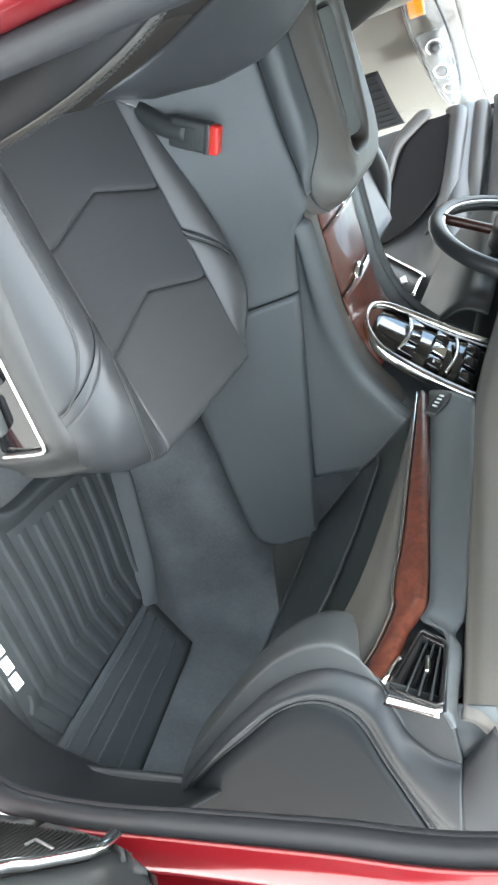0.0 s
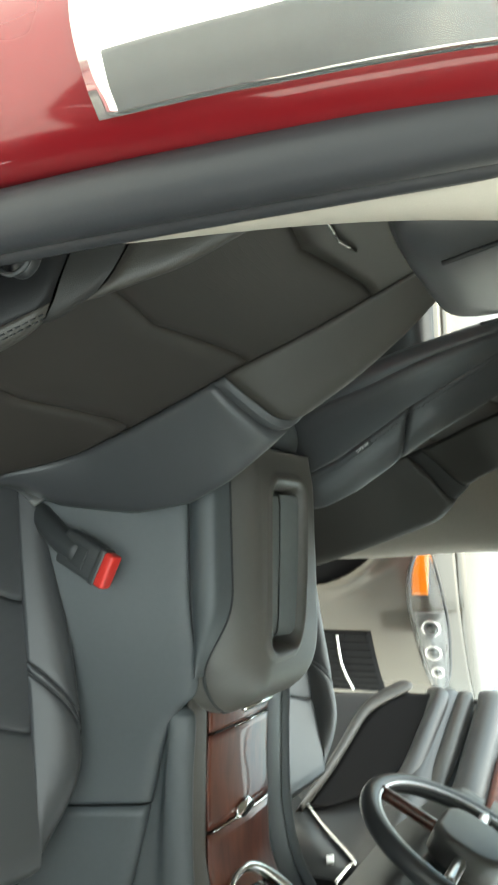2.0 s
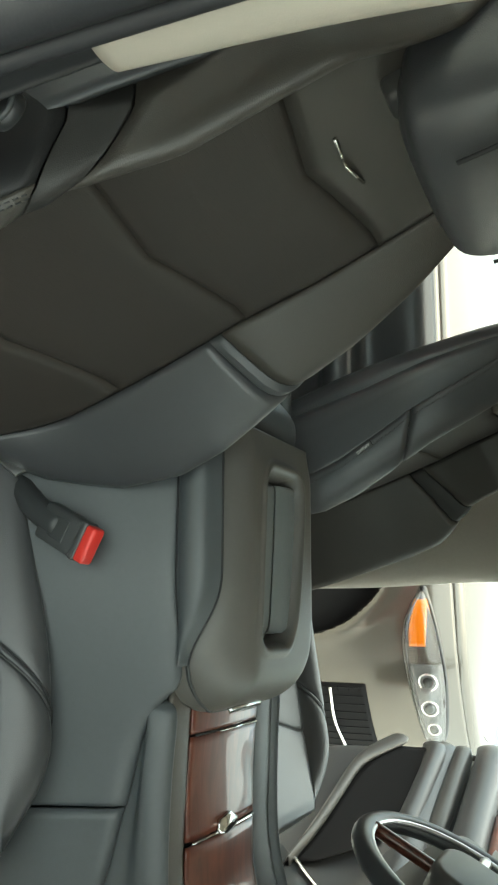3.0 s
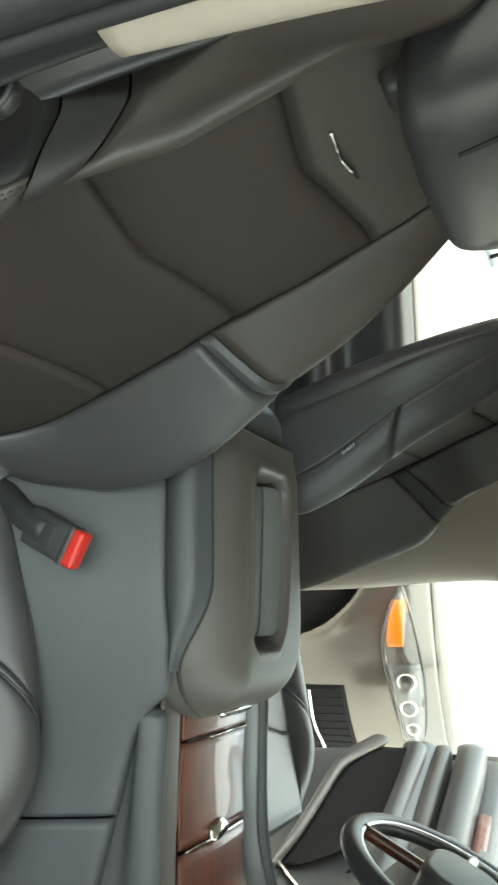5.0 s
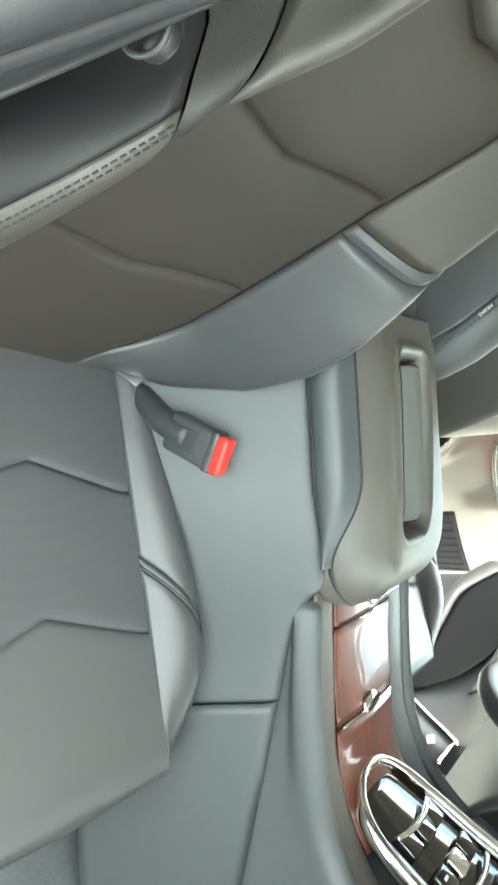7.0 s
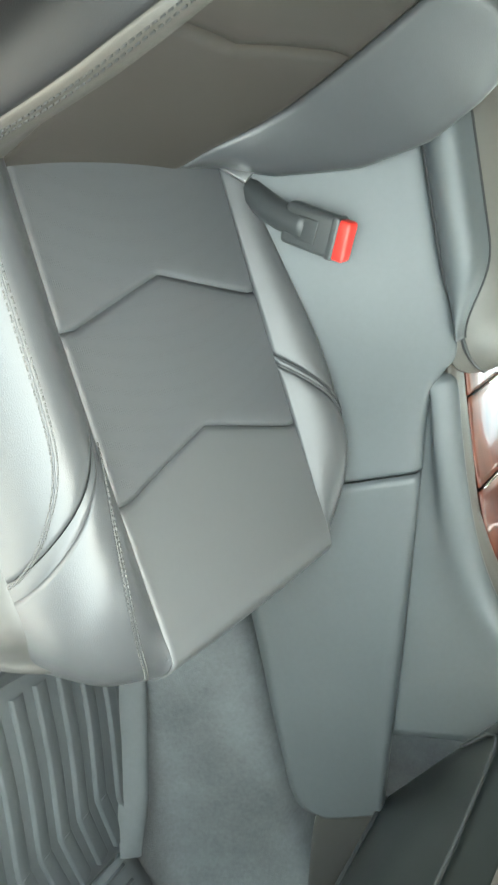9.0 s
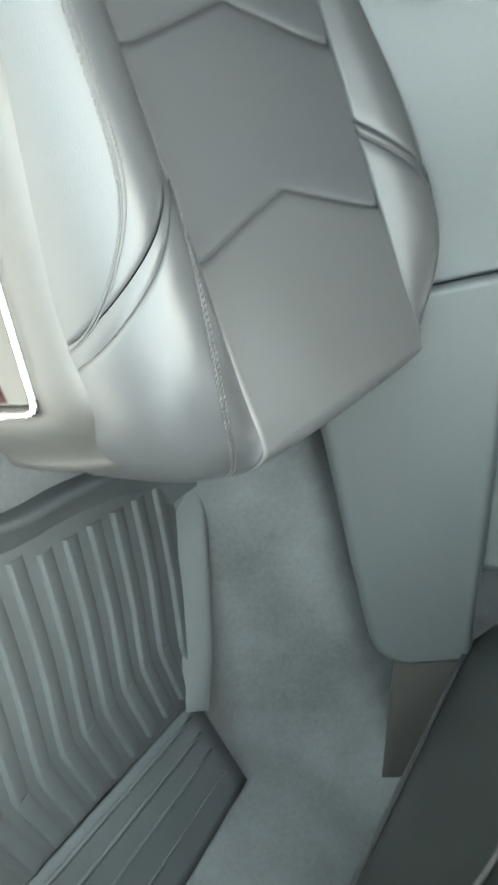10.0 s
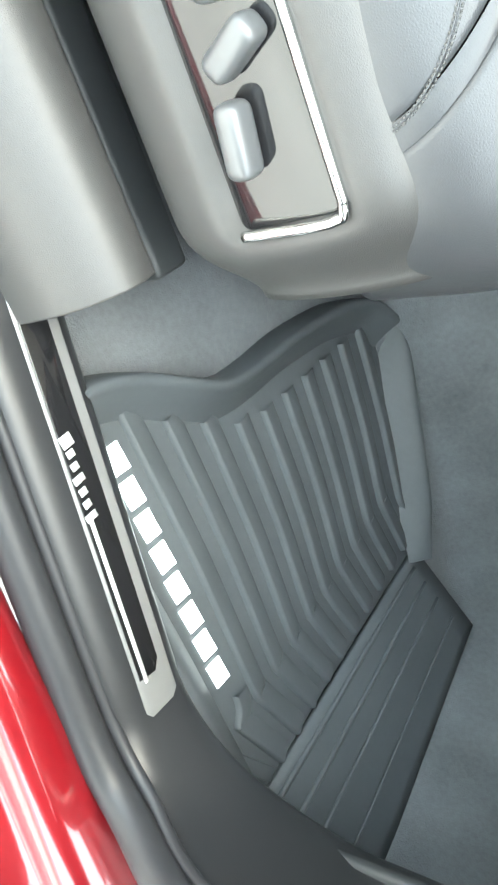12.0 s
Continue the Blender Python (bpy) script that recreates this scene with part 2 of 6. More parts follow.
def block(size, m=None, bevel=0.004, seg=3):
    """A box with rounded edges, centred, moved by m."""
    bm = bmesh.new()
    bmesh.ops.create_cube(bm, size=1)
    bmesh.ops.scale(bm, vec=size, verts=bm.verts)
    if bevel:
        bmesh.ops.bevel(bm, geom=bm.edges[:], offset=min(bevel, min(size) * 0.49), segments=seg, affect="EDGES", profile=0.5)
    if m is not None:
        bmesh.ops.transform(bm, matrix=m, verts=bm.verts)
    return bm


def slab(outline, depth, m=None, bevel=0.003, seg=2):
    """A plate from a 2D outline (x, y), thick along z from 0 to depth, with rounded edges."""
    bm = bmesh.new()
    f = bm.faces.new([bm.verts.new((x, y, 0)) for x, y in outline])
    if f.calc_area() and f.normal.z < 0:
        f.normal_flip()
    r = bmesh.ops.extrude_face_region(bm, geom=[f])
    bmesh.ops.translate(bm, vec=(0, 0, depth), verts=[v for v in r["geom"] if isinstance(v, bmesh.types.BMVert)])
    bmesh.ops.recalc_face_normals(bm, faces=bm.faces)
    if bevel:
        top = [e for e in bm.edges if e.verts[0].co.z > depth * 0.99 and e.verts[1].co.z > depth * 0.99]
        bmesh.ops.bevel(bm, geom=top, offset=bevel, segments=seg, affect="EDGES", profile=0.5)
    if m is not None:
        bmesh.ops.transform(bm, matrix=m, verts=bm.verts)
    return bm


def join(*bms):
    out = bmesh.new()
    for b in bms:
        me = bpy.data.meshes.new("tmp")
        b.to_mesh(me)
        b.free()
        out.from_mesh(me)
        bpy.data.meshes.remove(me)
    return out


def stitches(path, n, length=0.004, r=0.00045, lift=(0, 0, 0)):
    """A row of short threads along a path."""
    pts = [p + np.array(lift) for p in spline(path, n * 3)]
    bms = []
    bm = bmesh.new()
    for i in range(0, len(pts) - 2, 3):
        a, b = Vector(pts[i]), Vector(pts[i + 2])
        d = (b - a)
        if d.length < 1e-6:
            continue
        m = Matrix.Translation((a + b) / 2) @ d.to_track_quat("X", "Z").to_matrix().to_4x4()
        c = block((d.length, r * 2, r * 2), m, 0)
        me = bpy.data.meshes.new("tmp")
        c.to_mesh(me)
        c.free()
        bm.from_mesh(me)
        bpy.data.meshes.remove(me)
    return bm


def smooth(e0, e1, x):
    """0 at e0, 1 at e1, in either order."""
    x = min(1, max(0, (x - e0) / (e1 - e0)))
    return x * x * (3 - 2 * x)


def rounded(w, h, r, n=5):
    """Outline of a rounded rectangle, centred."""
    out = []
    for cx, cy, a0 in ((w / 2 - r, h / 2 - r, 0), (-w / 2 + r, h / 2 - r, 90), (-w / 2 + r, -h / 2 + r, 180), (w / 2 - r, -h / 2 + r, 270)):
        for i in range(n + 1):
            a = radians(a0 + 90 * i / n)
            out.append((cx + r * math.cos(a), cy + r * math.sin(a)))
    return out

# ---- the car's near side: sill, pillars, rear door ----
def side(a, o, z):
    """A place on the near side of the car: a along the sill to the front, o outward, z up."""
    return (0.972 * a - 0.233 * o, -0.91 - 0.233 * a - 0.972 * o, z)


SIDE = Matrix(((0.972, 0.233, 0, 0), (-0.233, 0.972, 0, -0.91), (0, 0, 1, 0), (0, 0, 0, 1)))   # x along, -y outward

ground = bmesh.new()
bmesh.ops.create_grid(ground, x_segments=40, y_segments=40, size=400)
tagged(part("ground", ground, CONCRETE, smooth=False), "pale grey concrete yard under the cars", "ground", kind="structure")


def car_side():
    body = thing("suv_body", side(-0.9, 0.02, 0.0), "metallic red painted suv body with open front doors", "car body")
    inv = body.matrix_world.inverted()

    def add(name, bm, mat, label="", **k):
        bmesh.ops.transform(bm, matrix=inv, verts=bm.verts)
        return part(name, bm, mat, body, label, **k)

    # rocker: red ledges outside the seal, stepping down and out
    prof = [(-0.040, 0.655), (-0.034, 0.672), (-0.022, 0.682), (-0.006, 0.681), (0.004, 0.668), (0.008, 0.652), (0.022, 0.645), (0.045, 0.642), (0.055, 0.630), (0.06, 0.60), (0.085, 0.585), (0.10, 0.56), (0.105, 0.48), (0.09, 0.42), (0.02, 0.40)]
    add("rocker_panel", loft([[side(a, o * (1 + k) if o < 0 else o, z) for o, z in prof] for a, k in ((-1.7, 0), (-0.6, 0), (0.0, 0.1), (0.2, 0.45), (0.34, 1.0), (0.5, 1.6), (0.75, 1.8))], 40, 50), RED_PAINT, solid=0.01)
    # hinge pillar, red, from the rocker up behind the seal
    pil = [(0.016, 0.0), (0.022, 0.02), (0.018, 0.05), (-0.012, 0.065), (-0.02, 0.085), (0.01, 0.11), (0.05, 0.13)]
    secs = []
    for z, a0 in ((0.60, 0.46), (0.72, 0.39), (0.86, 0.335), (1.0, 0.327), (1.13, 0.32), (1.30, 0.312), (1.475, 0.305), (1.7, 0.25)):
        secs.append([side(a0 + d, o, z) for o, d in pil])
    add("hinge_pillar", loft(secs, 40, 30), RED_PAINT, solid=0.006)
    # wide red face of the pillar under the open door
    add("front_fender", loft([[side(0.47, 0.05, z), side(0.62, 0.09, z), side(1.0, 0.11, z), side(1.5, 0.10, z)] for z in (0.55, 0.8, 1.05, 1.25, 1.32)], 16, 20), RED_PAINT, solid=0.004)
    # B-pillar: red return, rear door skin and window
    bp = [(-0.012, -0.532), (0.008, -0.528), (0.03, -0.534), (0.045, -0.545), (0.060, -0.565), (0.064, -0.59), (0.060, -0.62)]
    add("centre_pillar", loft([[side(a + s, o, z) for o, a in bp] for z, s in ((0.60, 0.0), (0.9, 0.0), (1.2, 0.0), (1.45, 0.004), (1.7, 0.03), (1.86, 0.08))], 30, 24), RED_PAINT, solid=0.005)
    # pillar cover and door frame get the mirror that stands in for sky glare
    add("pillar_applique", loft([[side(a + s, o, z) for o, a in ((0.034, -0.531), (0.049, -0.5425), (0.064, -0.563), (0.068, -0.59), (0.066, -0.63))] for z, s in ((1.50, 0.010), (1.58, 0.016), (1.7, 0.033), (1.86, 0.083))], 20, 24), SKY_MIRROR, "centre pillar cover, made a bright mirror for the sky reflection", solid=0.003)
    add("rear_door_skin", loft([[side(-0.628 + s, 0.055 + b, z), side(-0.64 + s, 0.068 + b, z), side(-0.8, 0.078 + b, z), side(-1.2, 0.082 + b, z), side(-1.75, 0.07 + b, z)]
                        for z, b, s in ((0.5, 0.02, 0), (0.7, 0.035, 0), (0.9, 0.03, 0), (1.05, 0.02, 0), (1.2, 0.01, 0), (1.30, -0.005, 0.004))], 30, 30), RED_PAINT, solid=0.005)
    add("rear_door_frame", loft([[side(-0.628 + s, 0.04 + b, z), side(-0.64 + s, 0.05 + b, z), side(-0.70 + s, 0.052 + b, z)] for z, b, s in ((1.30, 0.0, 0.004), (1.5, -0.03, 0.012), (1.7, -0.07, 0.035), (1.84, -0.11, 0.075))], 20, 10), SKY_MIRROR, solid=0.005)
    win = add("rear_door_window", loft([[side(-0.69, 0.046 + b, z), side(-1.2, 0.05 + b, z), side(-1.6, 0.03 + b, z)] for z, b in ((1.28, -0.004), (1.5, -0.034), (1.78, -0.09))], 8, 8), GLASS, "tinted rear door glass")
    win.visible_shadow = False
    # door seal: one loop round the opening
    loop = [(-0.50, 1.80, 0), (-0.505, 1.66, 0), (-0.512, 1.45, 0), (-0.515, 1.2, 0), (-0.515, 0.95, 0), (-0.50, 0.80, 0.012), (-0.44, 0.715, 0.03), (-0.32, 0.690, 0.046), (-0.1, 0.686, 0.050), (0.1, 0.686, 0.052), (0.24, 0.688, 0.054),
            (0.302, 0.715, 0.048), (0.338, 0.79, 0.018), (0.335, 0.95, 0), (0.326, 1.13, 0), (0.317, 1.3, 0), (0.31, 1.475, 0), (0.25, 1.70, 0), (0.12, 1.80, 0)]
    pts = spline([side(a, -0.006 - q, z - (0.008 if z < 0.75 else 0)) for a, z, q in loop], 160)
    add("door_seal", tube(pts, 0.0165, 14, up=(-0.233, -0.972, 0)), SEAL, "black rubber door seal with a soft sheen")
    pts2 = spline([side(a * 0.99, -0.026 - q, z) for a, z, q in loop], 160)
    add("seal_lip", tube(pts2, 0.006, 8, up=(-0.233, -0.972, 0)), SEAL)
    # door check strap bracket on the pillar
    add("check_bracket", block((0.035, 0.03, 0.06), SIDE @ pose(0.395, -0.02, 0.905, 8, 0, 12), 0.008), SATIN, "grey metal door check bracket")
    # black side of the pillar below the check strap
    add("pillar_wiring_boot", block((0.03, 0.05, 0.12), SIDE @ pose(0.43, -0.035, 0.80, 0, 0, 20), 0.012), PLASTIC_DARK)
    # roof, windscreen frame, far side and tail close the shell
    roof = [(-2.4, 1.70), (-2.3, 1.84), (-1.6, 1.90), (-0.6, 1.91), (0.1, 1.88), (0.42, 1.80)]
    add("roof", loft([[(x, y, z - 0.10 * (abs(y) / 0.9) ** 4) for x, z in roof] for y in (-0.86, -0.6, 0, 0.6, 0.86)], 20, 30), RED_PAINT, solid=0.02)
    add("far_rocker", loft([[(x, o, z) for o, z in ((0.80, 0.70), (0.86, 0.70), (0.95, 0.64), (0.98, 0.45))] for x in (-2.4, 0.0, 0.9)], 6, 10), RED_PAINT, solid=0.01)
    add("far_sill_trim", loft([[(x, o, z) for o, z in ((0.74, 0.66), (0.76, 0.71), (0.80, 0.722), (0.88, 0.718), (0.90, 0.69))] for x in (-0.35, 0.3, 0.95)], 6, 12), SILL_BLACK, solid=0.006)
    add("far_rear_side", loft([[(x, 0.90 + 0.05 * b, z) for x in (-2.4, -1.4, -0.62)] for z, b in ((0.65, 1), (0.95, 1.4), (1.25, 0.6))], 10, 10), RED_PAINT, solid=0.03)
    add("tail", loft([[(-2.4, y, z) for y in (-0.9, 0.9)] for z in (0.5, 1.2, 1.9)], 4, 4), RED_PAINT, solid=0.03)
    add("bonnet", loft([[(x, y, z - 0.05 * abs(y)) for x, z in ((0.95, 1.27), (1.5, 1.22), (2.2, 1.10))] for y in (-0.85, 0, 0.85)], 10, 10), RED_PAINT, solid=0.02)
    ws = add("windscreen", loft([[(0.42 + 0.0, y, 1.79), (0.7, y, 1.55), (0.98, y, 1.28)] for y in (-0.78, 0, 0.78)], 8, 8), GLASS, "clear windscreen glass")
    ws.visible_shadow = False
    add("firewall", loft([[(1.0, y, z) for y in (-0.9, 0.9)] for z in (0.45, 0.9, 1.28)], 4, 4), PLASTIC_DARK, solid=0.02)
    return body


car_side()


def trims():
    # black plastic sill cover rising into the kick panel
    prof = [(-0.158, 0.640), (-0.156, 0.674), (-0.149, 0.689), (-0.11, 0.692), (-0.090, 0.690), (-0.081, 0.682), (-0.076, 0.66)]
    secs = []
    for a, dz, ds in ((-0.50, 0, 0), (-0.3, 0, 0), (0.0, 0, 0), (0.2, 0.0, 0), (0.262, 0.002, 0.02), (0.305, 0.022, 0.25), (0.332, 0.07, 0.6), (0.345, 0.16, 1), (0.348, 0.30, 1.0), (0.342, 0.38, 1.0)):
        secs.append([side(a + 0.070 * ds * (-(o + 0.076) / 0.07), o * (1 - ds) + ds * (-0.165 + 0.139 * (o + 0.146) / 0.07), z + dz) for o, z in prof])
    s = part("sill_trim", loft(secs, 70, 30), SILL_BLACK, solid=0.006)
    tagged(s, "black grained plastic door sill cover", "sill trim", kind="structure")
    # bright sill plate
    p = thing("sill_plate", side(-0.15, -0.118, 0.692), "satin steel scuff plate with a black inlay on the sill", "sill plate")
    inv = p.matrix_world.inverted()
    out = [(-0.39, -0.146), (0.245, -0.145), (0.252, -0.138), (0.254, -0.112), (0.248, -0.107), (-0.39, -0.107)]
    bm = slab([(a, -o) for a, o in out], 0.005, inv @ SIDE @ pose(0, 0, 0.694), 0.0015)
    part("plate", bm, SILVER_TRIM, p)
    inl = [(-0.385, -0.136), (0.208, -0.134), (0.218, -0.128), (0.217, -0.110), (-0.385, -0.110)]
    bm = slab([(a, -o) for a, o in inl], 0.0016, inv @ SIDE @ pose(0, 0, 0.6988), 0.0005)
    part("inlay", bm, GLOSS, p, "black inlay")
    bm = block((0.15, 0.0035, 0.001), inv @ SIDE @ pose(0.146, 0.1150, 0.7008, 0, 0, 0.5), 0)
    part("stripe", bm, WHITE_PRINT, p)
    for i in range(7):
        bm = block((0.006 if i else 0.010, 0.007 if i % 3 else 0.011, 0.001), inv @ SIDE @ pose(0.006 + i * 0.0105, 0.1160, 0.7008, 0, 0, 12), 0)
        part("mark", bm, WHITE_PRINT, p)
    # pale trim over the inside of the centre pillar
    secs = []
    for z, s, w in ((1.45, -0.010, 0.0), (1.57, 0.003, 0.0), (1.66, 0.02, 0.0), (1.82, 0.06, 0.0)):
        secs.append([side(a + s, o - w, z) for a, o in ((-0.527, -0.02), (-0.518, -0.04), (-0.520, -0.056), (-0.528, -0.064), (-0.56, -0.068), (-0.70, -0.068))])
    b = part("pillar_trim", loft(secs, 40, 24), BEIGE_TRIM, solid=0.006)
    tagged(b, "pale beige trim over the centre pillar", "pillar trim", kind="structure")
    c = part("pillar_trim_lower", loft([[side(a, o, z) for a, o in ((-0.528 + q, -0.022), (-0.522 + q, -0.042), (-0.523 + q, -0.056), (-0.530 + q, -0.062), (-0.62, -0.066))] for z, q in ((0.69, 0.012), (0.9, 0.01), (1.2, 0.005), (1.3, 0.0), (1.40, -0.008), (1.452, -0.011))], 20, 20), SILL_BLACK, solid=0.006)
    tagged(c, "dark plastic lower cover of the centre pillar", "pillar trim", kind="structure")
    # belt anchor bolt on the lower cover
    b = thing("belt_anchor", (-0.509, -0.716, 1.362), "round dark belt anchor cap on the centre pillar", "seat belt anchor")
    part("cap", slab([(0.013 * math.cos(q), 0.013 * math.sin(q)) for q in (2 * math.pi * k / 20 for k in range(20))], 0.012, pose(0, 0, 0, -80, 0, -13), 0.004), SILL_BLACK, b)
    part("washer", tube([(0.0135 * math.cos(q), -0.003, 0.0135 * math.sin(q)) for q in (2 * math.pi * k / 24 for k in range(24))], 0.002, 6, closed=True, up=(0, 1, 0)), PLASTIC_DARK, b)
    # headliner
    h = part("ceiling", loft([[(x, y, z - 0.08 * (abs(y) / 0.85) ** 4) for x, z in ((-2.35, 1.76), (-1.6, 1.85), (-0.6, 1.86), (0.1, 1.83), (0.40, 1.77))] for y in (-0.8, -0.5, 0, 0.5, 0.8)], 16, 20), BEIGE_TRIM, solid=0.012)
    tagged(h, "pale beige cloth headliner", "ceiling", kind="structure")


trims()


# ---- floor ----
def floor_height(x, y):
    z = 0.648
    tunnel = smooth(-0.335, -0.215, y) * (1 - smooth(0.22, 0.42, y))
    z += tunnel * 0.175
    z += 0.62 * max(0.0, x - 0.66) + 0.15 * smooth(0.6, 0.75, x)
    z += 0.006 * noise.noise((x * 5, y * 5, 0))
    return z


def floor():
    def f(u, v):
        x = -2.3 + 3.28 * u
        y = -0.80 - 0.233 * min(x, 0.3) * 0.9 + v * (1.62 + 0.233 * min(x, 0.3) * 0.9)
        return (x, y, floor_height(x, y))
    tagged(part("floor", sheet(f, 130, 80), CARPET, solid=0.01), "dark blue-grey carpet in the footwells", "carpet", kind="structure")


floor()

# ---- floor mat ----
def floor_mat():
    e = thing("floor_mat", (0.30, -0.60, 0.655), "dark rubber floor mat with raised ribs and a white lettered strip", "floor mat")
    inv = e.matrix_world.inverted()

    def add(name, bm, mat, label="", **k):
        bmesh.ops.transform(bm, matrix=inv, verts=bm.verts)
        return part(name, bm, mat, e, label, **k)

    rear = [(0.055, -0.815), (0.03, -0.77), (0.035, -0.735), (0.055, -0.695), (0.085, -0.655), (0.115, -0.61), (0.125, -0.56), (0.13, -0.50), (0.145, -0.42), (0.160, -0.375), (0.178, -0.340), (0.215, -0.312)]
    rear = [tuple(p) for p in spline(rear, 40)]
    right = [tuple(p) for p in spline([(0.215, -0.312), (0.30, -0.335), (0.39, -0.365), (0.486, -0.408)], 12)][1:]
    tray = rear + right + [(0.487, -0.62), (0.487, -0.812), (0.30, -0.811)]
    add("tray", slab(tray, 0.008, pose(0, 0, 0.655), 0.002), RUBBER_MAT)
    # raised lip round the rear and the tunnel side
    lip = [(x - 0.004, y, 0.668) for x, y in rear]
    def lip_f(u, v):
        i = u * (len(lip) - 1)
        j = min(int(i), len(lip) - 2)
        p = np.array(lip[j]) * (1 - i + j) + np.array(lip[j + 1]) * (i - j)
        d = np.array(lip[min(j + 1, len(lip) - 1)]) - np.array(lip[max(j - 1, 0)])
        nrm = np.array((d[1], -d[0], 0)) / (math.hypot(d[0], d[1]) + 1e-9) * 1.0
        prof = [(0.030, -0.006), (0.026, -0.004), (0.012, 0.008), (0.0, 0.022), (-0.006, 0.026), (-0.012, 0.022), (-0.014, -0.012)]
        q = along([(a, 0, b) for a, b in prof], v)
        out = p - nrm * q[0] * -1 + np.array((0, 0, q[2]))
        return tuple(out)
    add("rear_lip", sheet(lip_f, 60, 12), RUBBER_MAT)
    def side_f(u, v):
        p = along([(0.19, -0.300), (0.243, -0.306), (0.31, -0.328), (0.38, -0.353), (0.45, -0.380), (0.505, -0.402)], u)
        n = np.array((-0.40, -0.917))
        o, z = along([(0.032, 0.658), (0.029, 0.664), (0.020, 0.678), (0.009, 0.691), (0.001, 0.694), (-0.004, 0.688), (-0.006, 0.65)], v)
        end = smooth(0.72, 1.0, u)
        q = p + n * (o * (0.8 + 0.3 * u) * (1 - 0.35 * end) + 0.010 * end)
        return (q[0], q[1], z + (0.672 + 0.02 * v - z) * 0.75 * end)
    add("tunnel_lip", sheet(side_f, 24, 18), RUBBER_MAT)
    out = [(x, -0.815 + 0.005 * math.sin(x * 9), 0) for x in (0.05, 0.16, 0.28, 0.40, 0.49)]
    def outer_f(u, v):
        p = along(out, u)
        o, z = ((0.035, 0.662), (0.03, 0.668), (0.012, 0.684), (0.0, 0.690), (-0.008, 0.688), (-0.012, 0.65))[round(v * 5)]
        return (p[0], p[1] + o, z)
    add("outer_lip", sheet(outer_f, 20, 5), RUBBER_MAT)
    # raised foot rest panel at the front
    A, B, C, D = np.array((0.489, -0.408, 0.664)), np.array((0.488, -0.818, 0.664)), np.array((0.665, -0.80, 0.722)), np.array((0.634, -0.396, 0.699))
    def ped(u, v):
        w = u
        p = (A * (1 - v) + B * v) * (1 - w) + (D * (1 - v) + C * v) * w
        return tuple(p + np.array((0, 0, 0.004)))
    add("foot_rest", sheet(ped, 12, 12), RUBBER_MAT, solid=0.008)
    for k, (w0, w1) in enumerate(((0.06, 0.10), (0.24, 0.28), (0.44, 0.48), (0.46, 0.475), (0.70, 0.72))):
        def bar(u, v, w0=w0, w1=w1):
            w = w0 + (w1 - w0) * u
            vv = 0.06 + 0.88 * v
            p = (A * (1 - vv) + B * vv) * (1 - w) + (D * (1 - vv) + C * vv) * w
            return (p[0], p[1], p[2] + 0.0065 + 0.002 * math.sin(math.pi * u))
        add("foot_rest_rib", sheet(bar, 4, 10), RUBBER_MAT, solid=0.004)
    # diagonal ribs with a knee
    for i in range(11):
        y = -0.361 - 0.0400 * i
        s = np.array((float(np.interp(-y, (0.361, 0.48, 0.56, 0.605, 0.684, 0.721, 0.761), (0.188, 0.176, 0.168, 0.154, 0.094, 0.062, 0.372))), y))
        k = np.array((0.413 - 0.024 * min(1, i) + 0.0013 * i, -0.403 - 0.0375 * i))
        en = np.array((0.470 + 0.0016 * i, -0.397 - 0.0355 * i))
        def rib(u, v, s=s, k=k, en=en):
            q = [(*a, 0) for a in (s, s * 0.5 + k * 0.5 + np.array((0, 0.004)), s * 0.06 + k * 0.94, k * 0.86 + en * 0.14, en)]
            p = along(q, u)
            t = along(q, min(1, u + 0.03)) - along(q, max(0, u - 0.03))
            t = t / (np.linalg.norm(t) + 1e-9)
            o, z = ((0.0, 0.6630), (0.0012, 0.6695), (0.004, 0.6697), (0.018, 0.6666), (0.0245, 0.6632))[round(v * 4)]
            return (p[0] - t[1] * o, p[1] + t[0] * o, z)
        add("rib", sheet(rib, 20, 4), RUBBER_MAT)
    for (x0, y0), (x1, y1) in (((0.405, -0.806), (0.484, -0.768)),):
        L = math.hypot(x1 - x0, y1 - y0)
        add("rib_short", block((L, 0.016, 0.006), pose((x0 + x1) / 2, (y0 + y1) / 2, 0.6645, 0, 0, math.degrees(math.atan2(y1 - y0, x1 - x0))), 0.002), RUBBER_MAT)
    # plain bright bars in place of the maker's lettering, glowing by added emission
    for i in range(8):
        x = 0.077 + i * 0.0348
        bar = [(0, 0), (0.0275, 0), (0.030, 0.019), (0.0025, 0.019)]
        add("letter_bar", slab([(x + p, -0.753 - 0.0026 * i + q) for p, q in bar], 0.0018, pose(0, 0, 0.6634), 0.0004), WHITE_GLOW, "glowing white bar")
    return e


floor_mat()


